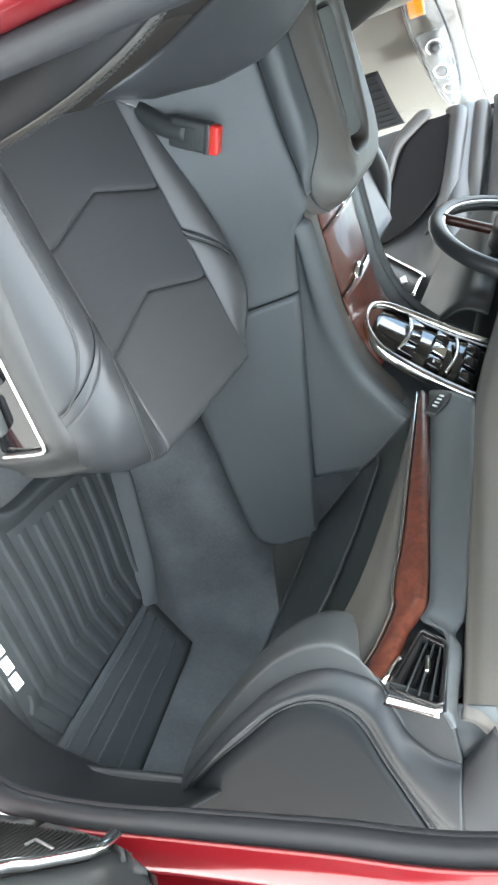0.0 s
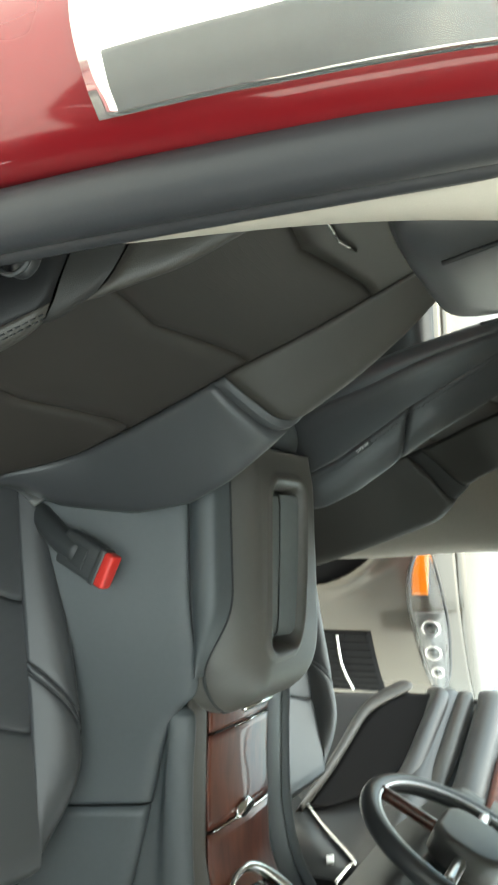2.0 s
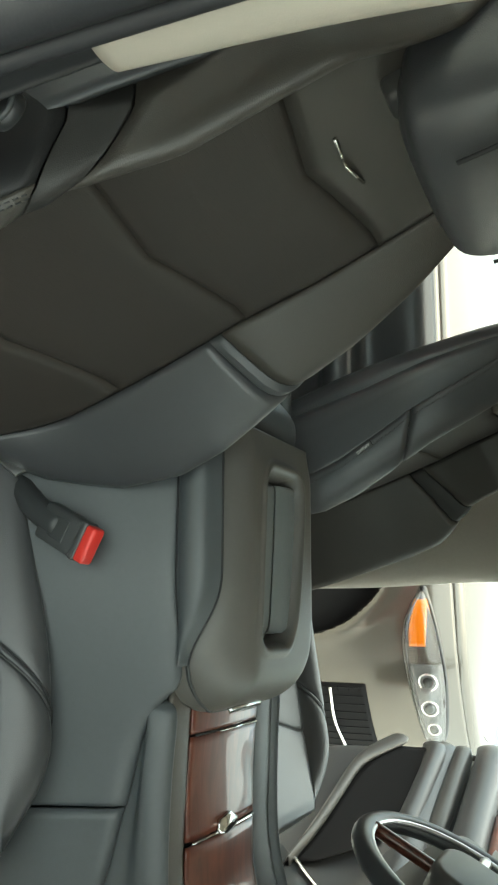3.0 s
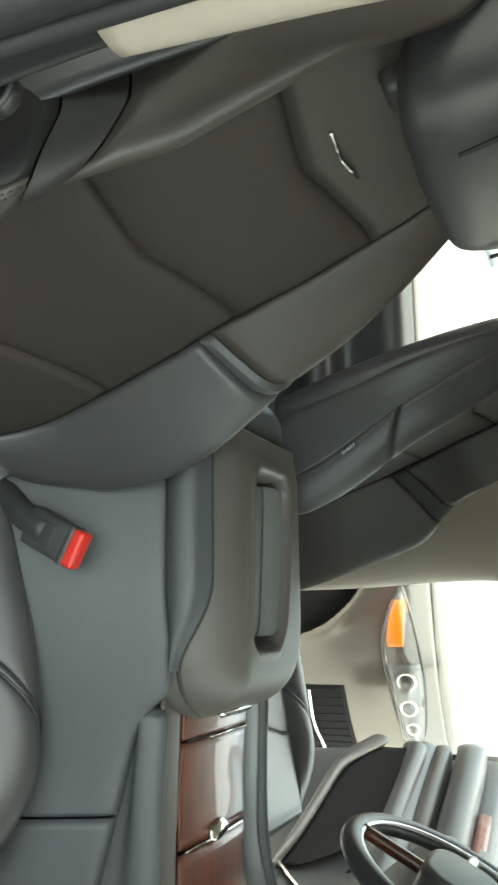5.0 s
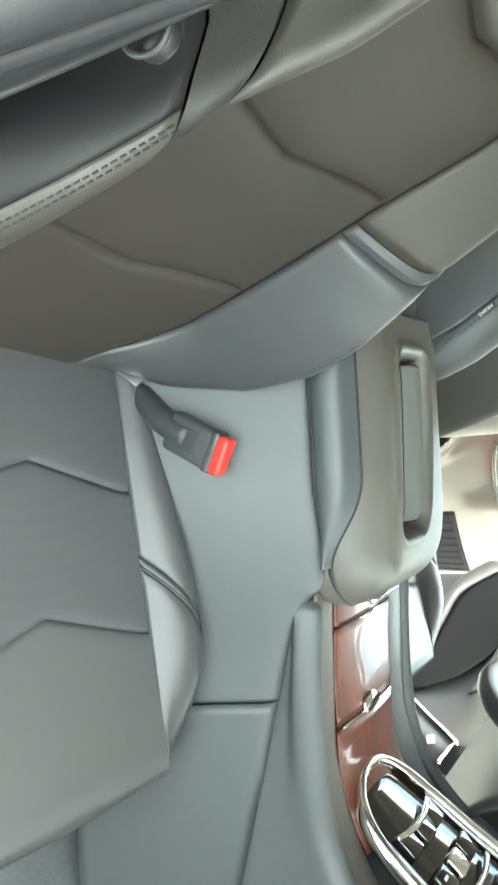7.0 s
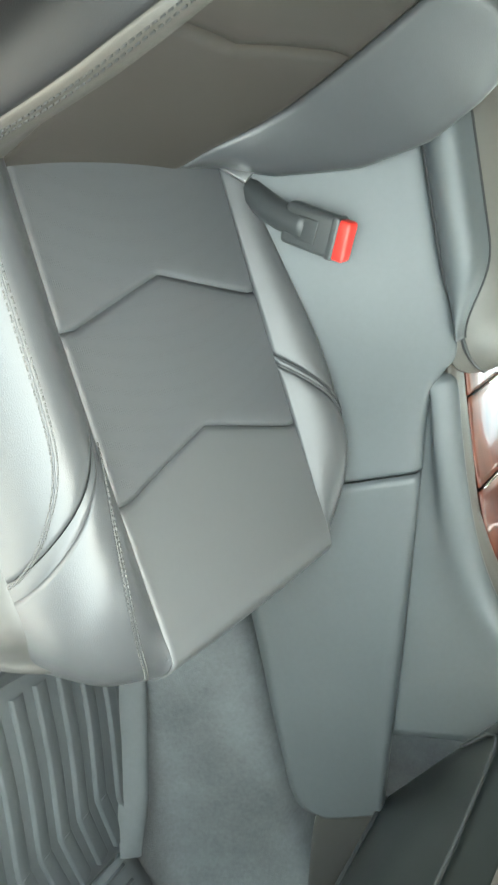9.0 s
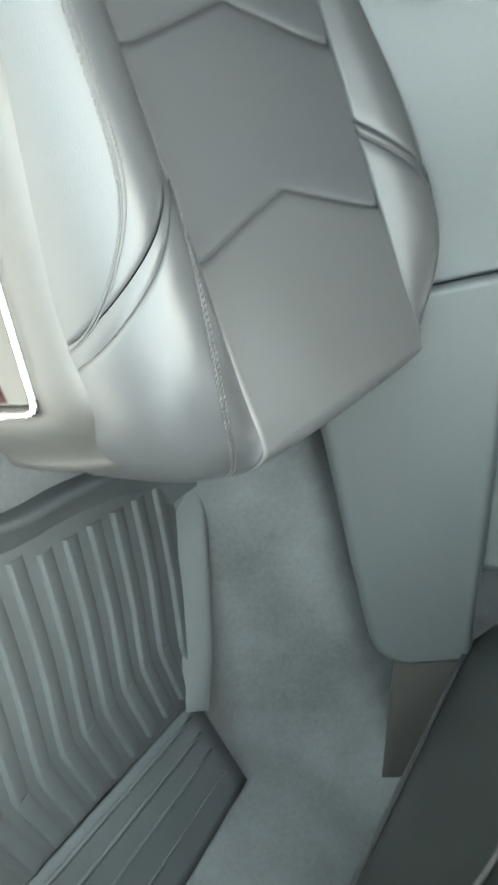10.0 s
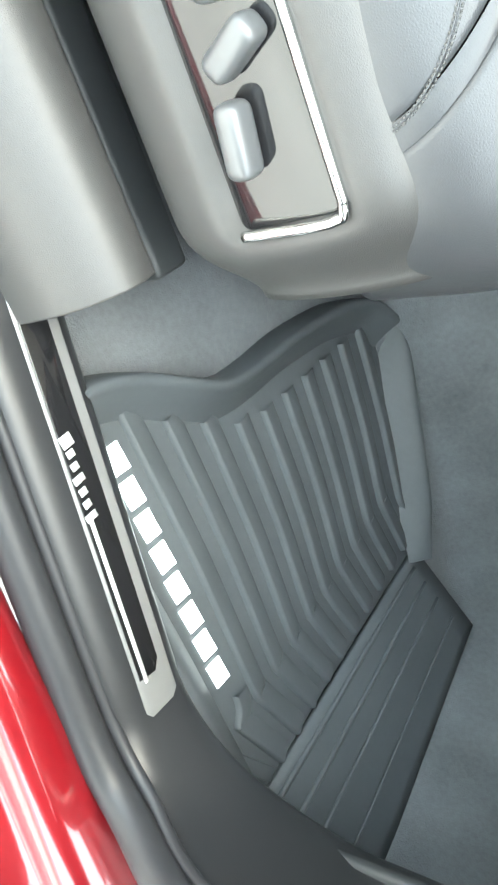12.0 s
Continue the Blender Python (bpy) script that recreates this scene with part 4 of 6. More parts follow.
# ---- centre console ----
def console():
    e = thing("centre_console", (0.0, 0.0, 0.70), "charcoal leather centre console with wood lid and padded armrest", "centre console")
    inv = e.matrix_world.inverted()

    def add(name, bm, mat, label="", parent=None, **k):
        bmesh.ops.transform(bm, matrix=inv, verts=bm.verts)
        return part(name, bm, mat, parent or e, label, **k)

    # upper edge of the side panels: x, y, z on the near side
    def flank(x, z):
        return -0.174 - 0.40 * (1.112 - z) - 0.028 * smooth(-0.02, -0.28, x) - 0.035 * smooth(0.0, 0.48, x)
    EDGE = [(x, flank(x, z), z) for x, z in ((-0.62, 1.182), (-0.40, 1.182), (-0.22, 1.181), (-0.160, 1.178), (-0.134, 1.171), (-0.122, 1.159), (-0.105, 1.144), (-0.079, 1.132), (-0.043, 1.122), (0.0, 1.1125))]
    RUN = [(x, flank(x, z), z) for x, z in ((0.003, 1.111), (0.12, 1.085), (0.24, 1.059), (0.36, 1.032), (0.445, 1.012), (0.476, 1.006))]
    for sg in (-1, 1):
        def Y(y, sg=sg):
            return y if sg < 0 else -y + 0.012

        def fall(p, zb, sg=sg):
            """A section of a side panel: over the rounded edge and down, leaning outward."""
            x, y, z = p
            out = [(x, Y(y + 0.016), z - 0.012), (x, Y(y + 0.012), z - 0.001), (x, Y(y + 0.003), z)]
            for f in (0.03, 0.12, 0.3, 0.6, 1.0):
                d = z - (z - zb) * f
                out.append((x, Y(flank(x, d) - 0.002), d))
            return out
        add("side_panel", loft([fall(p, 0.76) for p in spline(EDGE, 50)], 100, 40), LEATHER_SIDE, solid=0.006)
        foot = (0.875, 0.882, 0.888, 0.893, 0.900, 0.932)
        add("lower_panel", loft([fall(p[:3], p[3]) for p in spline([(*p, zb) for p, zb in zip(RUN, foot)], 24)], 48, 40), LEATHER_SIDE, solid=0.006)
        # upper panel: set in behind the edge, with a rounded crest that sweeps up to the dashboard
        CREST = [(-0.119, 1.150, 0.150), (-0.112, 1.164, 0.150), (-0.095, 1.170, 0.152), (-0.034, 1.166, 0.154), (0.04, 1.164, 0.155), (0.098, 1.166, 0.156), (0.15, 1.174, 0.158), (0.20, 1.192, 0.163), (0.258, 1.232, 0.172), (0.292, 1.268, 0.18), (0.36, 1.32, 0.19)]
        up = []
        for x, z, y in CREST:
            ey, ez = (np.interp(x, [p[0] for p in EDGE + RUN], [p[k] for p in EDGE + RUN]) for k in (1, 2))
            y = -y
            base = (x, Y(float(ey) + 0.010), float(ez) - 0.014)
            mid = (x, Y((float(ey) + y) / 2 + 0.002), (float(ez) + z) / 2 - 0.016)
            up.append([base, mid, (x, Y(y - 0.016), z - 0.030), (x, Y(y - 0.010), z - 0.012), (x, Y(y - 0.001), z - 0.001), (x, Y(y + 0.006), z - 0.003), (x, Y(y + 0.011), z - 0.014)])
        add("upper_panel", loft(up, 70, 40), LEATHER_SIDE, solid=0.005)
    # grey trim that goes on in front of the near side panel
    line = [(0.452, 0.928), (0.475, 0.918), (0.515, 0.903), (0.65, 0.864), (0.79, 0.823)]
    add("front_trim", loft([[(x, flank(0.46, z) + 0.006 + 0.10 * max(0.0, x - 0.48), z) for z in (zb + (1.002 - zb) * f for f in (0, 0.25, 0.5, 0.75, 1))] for x, zb in line], 16, 14), PLASTIC, "grey trim in the footwell", solid=0.006)

    # deck strips beside the wood
    def deck(x):
        return 1.156 + 0.006 * smooth(-0.02, -0.1, x) + 0.10 * smooth(0.10, 0.36, x) ** 1.2
    for y0, y1, mat in ((-0.149, -0.1005, DASH_TAUPE), (0.0925, 0.153, LEATHER_SIDE)):
        add("deck_strip", loft([[(x, y0 + (y1 - y0) * v, deck(x) + 0.003 * math.sin(math.pi * v)) for v in (0, 0.3, 0.7, 1)] for x in (-0.13, 0.0, 0.1, 0.2, 0.30)], 24, 10), mat, solid=0.006)
    # wood lids with a bright hinge between them
    for x0, x1 in ((-0.13, -0.073), (-0.069, 0.052), (0.058, 0.205)):
        add("wood_lid", loft([[(x, y, deck(x) + 0.002 + 0.004 * (1 - ((y + 0.0015) / 0.094) ** 2)) for y in (-0.0995, -0.06, 0.0, 0.06, 0.0915)] for x in (x0, (x0 + x1) / 2, x1)], 12, 20), WOOD, "glossy red-brown wood lid", solid=0.004)
    add("lid_line", tube([(-0.071, y, 1.1635) for y in (-0.090, -0.02, 0.085)], 0.0016, 6), SEAM)
    add("lid_line", tube([(-0.0695, y, 1.1655) for y in (-0.030, 0.02, 0.085)], 0.0014, 6), CHROME)
    add("lid_line", tube([(0.055, y, 1.160 + 0.003 * (1 - (y / 0.09) ** 2)) for y in (-0.090, -0.04, 0.0, 0.04, 0.085)], 0.0020, 6, 20), CHROME)
    latch = [(-0.012, -0.022), (0.004, -0.026), (0.010, -0.004), (0.006, 0.024), (-0.004, 0.030), (-0.016, 0.008)]
    add("lid_latch", slab(latch, 0.007, pose(0.050, -0.004, 1.1605, 0, 0, 4), 0.0025), CHROME, "chrome lid latch")

    # armrest: a padded lid with a rounded front and a sunk pocket that narrows forward
    X0, X1, YN, YF, CORNER = -0.452, -0.102, -0.160, 0.128, 0.075
    YC, HW = (YN + YF) / 2, (YF - YN) / 2

    def reach(x):
        """Half the width of the lid at x."""
        d = max(0.0, x - (X1 - CORNER))
        return HW - CORNER + math.sqrt(max(0.0, CORNER ** 2 - d * d))

    def depth(x, y):
        """Distance inward from the lid's outline."""
        dx, dy = x - (X1 - CORNER), abs(y - YC) - HW + CORNER
        return CORNER - math.hypot(max(dx, 0), max(dy, 0)) - min(0.0, max(dx, dy))

    def pocket_sides(x):
        f = min(1.0, max(0.0, (x + 0.395) / 0.205))
        return -0.074 - 0.015 * f, 0.046 - 0.033 * f * f
    PX, PW, PR = -0.2915, 0.229, 0.026

    def inset(x, y):
        """How far inside the pocket's outline; below 0 outside."""
        lo, hi = pocket_sides(x)
        dx, dy = abs(x - PX) - PW / 2 + PR, abs(y - (lo + hi) / 2) - (hi - lo) / 2 + PR
        return PR - math.hypot(max(dx, 0), max(dy, 0)) - min(0.0, max(dx, dy))

    def crown(x, y):
        d = min(1.0, max(0.0, depth(x, y)) / 0.052)
        z = 1.185 + 0.064 * (1 - (1 - d) ** 2) ** 0.62
        z -= 0.022 * smooth(-0.26, -0.13, x) * smooth(-0.08, -0.16, y) + 0.007 * smooth(-0.22, -0.12, x)
        return z - 0.006 * smooth(-0.40, X0, x)

    def lid(u, v):
        x = X0 + (X1 - X0) * (0.72 * u + 0.28 * math.sin(math.pi / 2 * u))
        t = 2 * v - 1
        y = YC + reach(x) * (0.6 * t + 0.4 * math.sin(math.pi / 2 * t))
        d = inset(x, y)
        z = crown(x, y) + 0.0035 * math.exp(-((d + 0.006) / 0.0045) ** 2) - 0.034 * smooth(-0.001, 0.007, d)
        return (x, y, z)
    arm = add("armrest", sheet(lid, 160, 180), ARM_TAUPE, "padded taupe leather armrest lid", solid=0.003)
    # dark underside of the lid's front and the latch in it
    front = [(x, YC + sd * reach(x)) for sd, xs in ((-1, (-0.17, -0.14, -0.12, -0.107, -0.101)), (1, (-0.101, -0.107, -0.12, -0.14, -0.17))) for x in xs]
    add("lid_underside", loft([[(x - 0.022 * k, YC + (y - YC) * (1 - 0.06 * k), 1.188 - 0.022 * k) for x, y in front] for k in (0.0, 0.35, 1.0)], 8, 40), PLASTIC_DARK, parent=arm, solid=0.003)
    add("latch", slab([(-0.048, 0.001), (-0.034, 0.008), (0.036, 0.009), (0.048, 0.002), (0.030, -0.006), (-0.036, -0.006)], 0.006, pose(-0.1035, -0.030, 1.1985, 0, 52, 0) @ pose(0, 0, 0, 0, 0, 90), 0.002), CHROME, "chrome armrest latch", parent=arm)

    def on_lid(x, y, up=0.0008):
        return (x, y, crown(x, y) + up)
    add("seam", tube([on_lid(x, -0.100 - 0.013 * smooth(-0.40, -0.15, x)) for x in [-0.45 + 0.012 * k for k in range(28)]], 0.0011, 6), SEAM, parent=arm)
    add("seam", tube([on_lid(x, YC + reach(x - 0.02) - 0.020) for x in [-0.45 + 0.0115 * k for k in range(29)]], 0.0012, 6), SEAM, parent=arm)
    # the near flank is a leather pad of its own, welted along its top edge and drawn to a tip in front
    PAD = [(-0.182, 1.183), (-0.192, 1.192), (-0.1955, 1.206), (-0.190, 1.222), (-0.178, 1.231), (-0.170, 1.2365)]

    def pad(u, v):
        x = -0.455 + 0.296 * u
        n = smooth(-0.275, -0.157, x) ** 1.5
        y, z = along(PAD, v)
        return (x, y + 0.016 * n * (1 - v) + 0.002 * n, 1.183 + (z - 1.183) * (1 - 0.82 * n))
    side_pad = add("side_pad", sheet(pad, 60, 20), LEATHER_SIDE, "blue-grey leather flank pad", parent=arm, solid=0.005, offset=1.0)
    add("welt", tube([pad(u, 1.0) for u in [k / 40 for k in range(41)]], 0.0015, 8), SEAM, parent=arm)
    add("welt", tube([pad(u, 0.02) for u in [k / 20 for k in range(21)]], 0.0022, 8), SEAM, parent=arm)
    # inside of the pocket: a dark tray and a slanted far wall of two padded strips
    add("pocket_tray", slab(rounded(PW - 0.028, 0.060, 0.012, 6), 0.004, pose(PX, -0.040, 1.2165), 0.002), PLASTIC_DARK, parent=arm)
    for f0, f1 in ((0.0, 0.48), (0.52, 1.0)):
        strip = []
        for x in (-0.392, -0.384, -0.33, -0.29, -0.25, -0.205, -0.194):
            lo, hi = pocket_sides(x)
            e0 = 0.010 if x in (-0.392, -0.194) else 0.0
            ya, yb = lo + 0.034, hi - 0.003 - e0
            strip.append([(x, ya + (yb - ya) * f, 1.2185 + 0.0245 * f + 0.003 * math.sin(math.pi * q) - 0.3 * e0) for q, f in ((q, f0 + (f1 - f0) * q) for q in (0, 0.12, 0.5, 0.88, 1))])
        add("pocket_wall", loft(strip, 24, 14), POCKET_GREY, "blue-grey strip in the pocket", parent=arm, solid=0.003)
    for k, r in enumerate((0.006, 0.0045)):
        add("pocket_clip", tube([(PX + 0.092 - 0.012 * k, -0.066, 1.222), (PX + 0.088 - 0.012 * k, -0.057, 1.236), (PX + 0.090 - 0.012 * k, -0.047, 1.225)], r * 0.5, 8, 12), CHROME, parent=arm)
    # rounded hinge cover behind the lid
    add("hinge_cover", loft([[(x, y, z) for y, z in ((-0.172, 1.16), (-0.17, zt - 0.03), (-0.14, zt - 0.006), (-0.03, zt), (0.06, zt - 0.004), (0.098, zt - 0.025), (0.106, 1.16))] for x, zt in ((-0.457, 1.236), (-0.475, 1.240), (-0.50, 1.236), (-0.53, 1.21), (-0.545, 1.17))], 24, 36), LEATHER_SIDE, solid=0.004)
    add("core", loft([[(x, y, z) for y, z in ((-0.17, 0.75), (-0.165, 1.0), (-0.140, zt), (0.125, zt), (0.14, 1.0), (0.14, 0.75))] for x, zt in ((-0.60, 1.165), (-0.2, 1.165), (-0.11, 1.135), (0.0, 1.10), (0.35, 1.0))], 20, 30), LEATHER_SIDE, solid=0.004)
    # rear end of the console with a panel facing back
    add("console_back", loft([[(-0.62, y, z) for y in (-0.20, 0, 0.20)] for z in (0.75, 1.0, 1.17)], 6, 6), PLASTIC_DARK, solid=0.01)

    # centre stack: glossy panel in a broad chrome hoop
    def stack(u, v):
        """u across -1..1, v up the slope 0..1"""
        w = 0.085 + 0.036 * v
        x = 0.150 + 0.30 * v - 0.06 * v * v
        z = 1.150 + 0.30 * v + 0.05 * v * v
        return np.array((x, -0.018 + w * u, z + 0.014 + 0.012 * (1 - u * u)))
    add("stack_panel", sheet(lambda a, b: tuple(stack((-0.93 + 1.86 * a) * (1 - 0.35 * (1 - b) ** 6), -0.03 + 1.35 * b) + np.array((0.004, 0, -0.004))), 16, 30), GLOSS, "glossy black control panel", solid=0.004)
    hoop = [stack(u, v) for u, v in ((-1, 1.3), (-1, 1.0), (-1, 0.7), (-1, 0.4), (-0.97, 0.16), (-0.80, 0.03), (-0.35, -0.05), (0.35, -0.05), (0.80, 0.03), (0.97, 0.16), (1, 0.4), (1, 0.7), (1, 1.0), (1, 1.3))]
    add("chrome_hoop", tube(hoop, 0.0115, 12, 110, up=(-0.6, 0, 0.8), flat=0.7), CHROME, "bright chrome hoop")
    for sd in (-1, 1):
        add("inner_trim", tube([stack(sd * 0.84, v) + np.array((-0.001, 0, 0.001)) for v in (0.14, 0.4, 0.7, 1.0, 1.3)], 0.0026, 8, 60, up=(-0.6, 0, 0.8)), SATIN, "thin satin inner trim")
    # rows of raised rocker keys with bright blades between them
    for v in (0.13, 0.36, 0.52, 0.80, 1.06):
        add("control_bar", tube([stack(u, v + 0.025 * (1 - u * u)) + np.array((-0.002, 0, 0.003)) for u in (-0.66, -0.3, 0.0, 0.3, 0.66)], 0.0042, 8, 20), CHROME, "bright blade between the keys")
    for v in (0.16, 0.29, 0.44, 0.61, 0.79, 0.97):
        for u in (-0.48, 0.0, 0.48):
            c = stack(u, v + 0.02)
            add("control_key", block((0.030, 0.036, 0.010), Matrix.Translation(c) @ pose(0, 0, 0, 0, -46, 0), 0.004), CHROME if u == 0.0 and v in (0.29, 0.61, 0.97) else GLOSS)
    for u, v in ((-0.5, 0.285), (0.1, 0.285), (-0.45, 0.60), (0.45, 0.60)):
        c = stack(u, v + 0.02)
        add("key_mark", block((0.004, 0.012, 0.001), Matrix.Translation(c) @ pose(0, 0, 0, 0, -46, 0) @ pose(0, 0, 0.0052), 0), WHITE_PRINT)
    add("stack_base", loft([[tuple(stack(u, v) + np.array((0.03, 0, -0.035))) for u in (-1.35, 0, 1.35)] for v in (-0.05, 0.5, 1.0)], 8, 8), PLASTIC_DARK, solid=0.02)
    return e


console()


# ---- dashboard ----
def dashboard():
    e = thing("dashboard", (0.5, 0.0, 1.0), "taupe and charcoal dashboard with a polished wood band", "dashboard")
    inv = e.matrix_world.inverted()

    def add(name, bm, mat, label="", parent=None, **k):
        bmesh.ops.transform(bm, matrix=inv, verts=bm.verts)
        return part(name, bm, mat, parent or e, label, **k)

    def low(y):       # lower edge of the wood band
        t = (-y - 0.2) / 0.65
        if y > -0.70:
            return 1.271 + 0.098 * t - 0.42 * max(0, t - 0.68) ** 2
        return float(np.interp(-y, (0.70, 0.73, 0.763, 0.80, 0.83, 0.86), (1.342, 1.350, 1.349, 1.344, 1.338, 1.340)))
    def high(y):
        t = (-y - 0.2) / 0.65
        if y > -0.72:
            return 1.288 + 0.135 * t - 0.012 * t * t
        return float(np.interp(-y, (0.72, 0.74, 0.763, 0.80, 0.83, 0.86), (1.388, 1.385, 1.376, 1.372, 1.369, 1.366)))
    def face(y):      # how far forward the face stands
        t = (-y - 0.2) / 0.65
        return 0.226 - 0.018 * t

    ys = (-0.195, -0.30, -0.45, -0.60, -0.70)
    band = [[(face(y) + 0.004, y, low(y)), (face(y) - 0.006, y, low(y) + 0.004), (face(y) - 0.008, y, (low(y) + high(y)) / 2), (face(y) - 0.004, y, high(y) - 0.003), (face(y) + 0.006, y, high(y))] for y in ys]
    # the band narrows to a point under the vent
    for y, zl, zh in [(y, low(y), high(y)) for y in (-0.73, -0.763, -0.80, -0.83, -0.856)]:
        band.append([(face(y) + 0.004, y, zl), (face(y) - 0.006, y, zl + 0.004), (face(y) - 0.008, y, (zl + zh) / 2), (face(y) - 0.004, y, zh - 0.003), (face(y) + 0.006, y, zh)])
    add("wood_band", loft(band, 60, 16), WOOD, "glossy red-brown wood band", solid=0.006)
    add("chrome_line", tube([(face(y) - 0.006, y, low(y) - 0.001) for y in ys + (-0.73, -0.763, -0.80, -0.83, -0.856)], 0.0026, 8, 70), CHROME, "thin chrome line")
    # taupe knee panel under the wood, growing towards the door
    knee = []
    for y, h, fx in ((-0.24, 0.004, 0.0), (-0.35, 0.016, 0.006), (-0.5, 0.034, 0.012), (-0.65, 0.060, 0.018), (-0.717, 0.078, 0.024), (-0.76, 0.098, 0.034), (-0.82, 0.13, 0.05), (-0.855, 0.15, 0.065)):
        z0, x0 = low(y), face(y)
        knee.append([(x0 + 0.003, y, z0), (x0 - 0.004 , y, z0 - h * 0.3), (x0 + fx * 0.4, y, z0 - h * 0.75), (x0 + fx, y, z0 - h), (x0 + fx + 0.03, y, z0 - h - 0.006)])
    add("knee_panel", loft(knee, 50, 20), DASH_TAUPE, solid=0.006)
    # glove box door below it
    def glove(u, v):
        y = -0.235 - 0.615 * u
        h = 0.008 + 0.105 * u * u + 0.005 * u
        top = np.array((face(y) + 0.012 + 0.03 * u, y, low(y) - h - 0.004))
        bot = np.array((0.475 - 0.11 * u, y + 0.02, 1.0 + 0.085 * u))
        p = top * (1 - v) + bot * v
        bulge = 0.02 * math.sin(math.pi * v) * math.sin(math.pi * min(1, u * 1.05)) ** 0.5
        return (p[0] - bulge * 0.8, p[1], p[2] - bulge * 0.6)
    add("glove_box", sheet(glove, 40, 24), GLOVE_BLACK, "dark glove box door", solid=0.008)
    rl = [Vector(glove(u, v)) + Vector((-0.003, 0, -0.002)) for u, v in ((0.05, 0.45), (0.10, 0.24), (0.3, 0.22), (0.55, 0.22), (0.75, 0.24), (0.9, 0.34), (0.97, 0.55))]
    add("glove_box_edge", tube([tuple(q) for q in rl], 0.0026, 8, 60), PLASTIC_DARK)
    add("under_panel", loft([[(0.475 - 0.11 * u, -0.235 - 0.615 * u + 0.02, 1.0 + 0.085 * u), (0.62, -0.235 - 0.60 * u, 0.99 + 0.06 * u), (0.95, -0.235 - 0.60 * u, 1.0)] for u in (0, 0.5, 1)], 10, 10), PLASTIC_DARK, solid=0.006)
    # padded strip over the wood and the dash top
    pad = []
    for y in (-0.18, -0.30, -0.45, -0.60, -0.71, -0.745):
        z1, x0 = high(y), face(y)
        t = (-y - 0.2) / 0.65
        wd = 0.075 - 0.045 * t
        pad.append([(x0 + 0.004, y, z1 + 0.001), (x0 + 0.002, y, z1 + 0.012), (x0 + 0.012, y, z1 + wd * 0.6), (x0 + 0.03, y, z1 + wd)])
    for y, z1, wd in ((-0.77, 1.418, 0.014), (-0.83, 1.430, 0.008), (-0.88, 1.438, 0.006)):
        pad.append([(face(y) + 0.004, y, z1), (face(y) + 0.004, y, z1 + wd * 0.3), (face(y) + 0.012, y, z1 + wd * 0.6), (face(y) + 0.03, y, z1 + wd)])
    add("pad_strip", loft(pad, 50, 14), LEATHER_SIDE, solid=0.006)
    top = []
    for y in (0.85, 0.5, 0.2, -0.18, -0.45, -0.70, -0.862):
        t = max(0, (-y - 0.2) / 0.65)
        z1 = 1.362 + 0.085 * t
        top.append([(face(min(y, -0.2)) + 0.030, y, z1), (face(min(y, -0.2)) + 0.05, y, z1 + 0.022), (0.36, y, z1 + 0.055), (0.55, y, 1.47), (0.97, y, 1.30)])
    add("dash_top", loft(top, 40, 24), DASH_TAUPE, "taupe dash top", solid=0.008)
    # corner vent between the wood, the pad and the end cover
    def vq(u, v, x=0.214):
        """u from the wood to the end, v from the lower to the upper edge."""
        lo = np.array((-0.765, 1.390)) * (1 - u) + np.array((-0.856, 1.372)) * u
        hi = np.array((-0.785, 1.424)) * (1 - u) + np.array((-0.880, 1.436)) * u
        p = lo * (1 - v) + hi * v
        return (x - 0.006 * u, p[0], p[1])
    vent = add("air_vent", sheet(lambda u, v: vq(u, v, 0.236 - 0.022 * max(0, max(abs(2 * u - 1), abs(2 * v - 1)) * 5 - 4)), 20, 20), GLOSS, "black air vent with slats", solid=0.004)
    add("vent_frame", tube([vq(u, v, 0.2115) for u, v in ((0, 0.1), (0, 0.9), (0.06, 1), (0.94, 1), (1, 0.9), (1, 0.1), (0.94, 0), (0.06, 0))], 0.0022, 8, closed=True, up=(1, 0, 0)), GLOSS, parent=vent)
    for v in (0.28, 0.52, 0.76):
        add("vent_slat", loft([[vq(u, v - 0.06, 0.226), vq(u, v, 0.218), vq(u, v + 0.03, 0.217)] for u in (0.05, 0.5, 0.95)], 8, 5), PLASTIC_DARK, parent=vent, solid=0.002)
    c = vq(0.45, 0.55, 0.214)
    add("vent_tab", block((0.008, 0.024, 0.006), pose(*c, -8, 0, 0), 0.002), CHROME, "small chrome tab", parent=vent)
    add("chrome_corner", loft([[(0.205, -0.858 - 0.024 * v, 1.352 + 0.086 * v), (0.202, -0.864 - 0.022 * v, 1.349 + 0.086 * v), (0.208, -0.872 - 0.02 * v, 1.346 + 0.088 * v)] for v in (0.28, 0.6, 1)], 12, 6), CHROME, "chrome corner strip", solid=0.003)
    add("chrome_corner_low", tube([vq(0.55, -0.10, 0.2105), vq(0.8, -0.10, 0.2085), vq(1.0, -0.08, 0.207)], 0.003, 8), CHROME)
    # end cover facing the door opening: flat lip, padded arch with a stitched edge, plain face
    LIP = [(0.47, 0.975), (0.385, 1.02), (0.295, 1.107), (0.202, 1.204), (0.158, 1.266), (0.144, 1.315), (0.158, 1.343), (0.180, 1.356), (0.197, 1.364), (0.206, 1.385), (0.218, 1.41), (0.227, 1.432)]
    CREST = [(0.48, 0.955), (0.40, 1.02), (0.317, 1.105), (0.254, 1.174), (0.202, 1.241), (0.177, 1.303), (0.186, 1.345), (0.206, 1.366), (0.25, 1.371), (0.284, 1.376), (0.318, 1.399), (0.328, 1.425)]
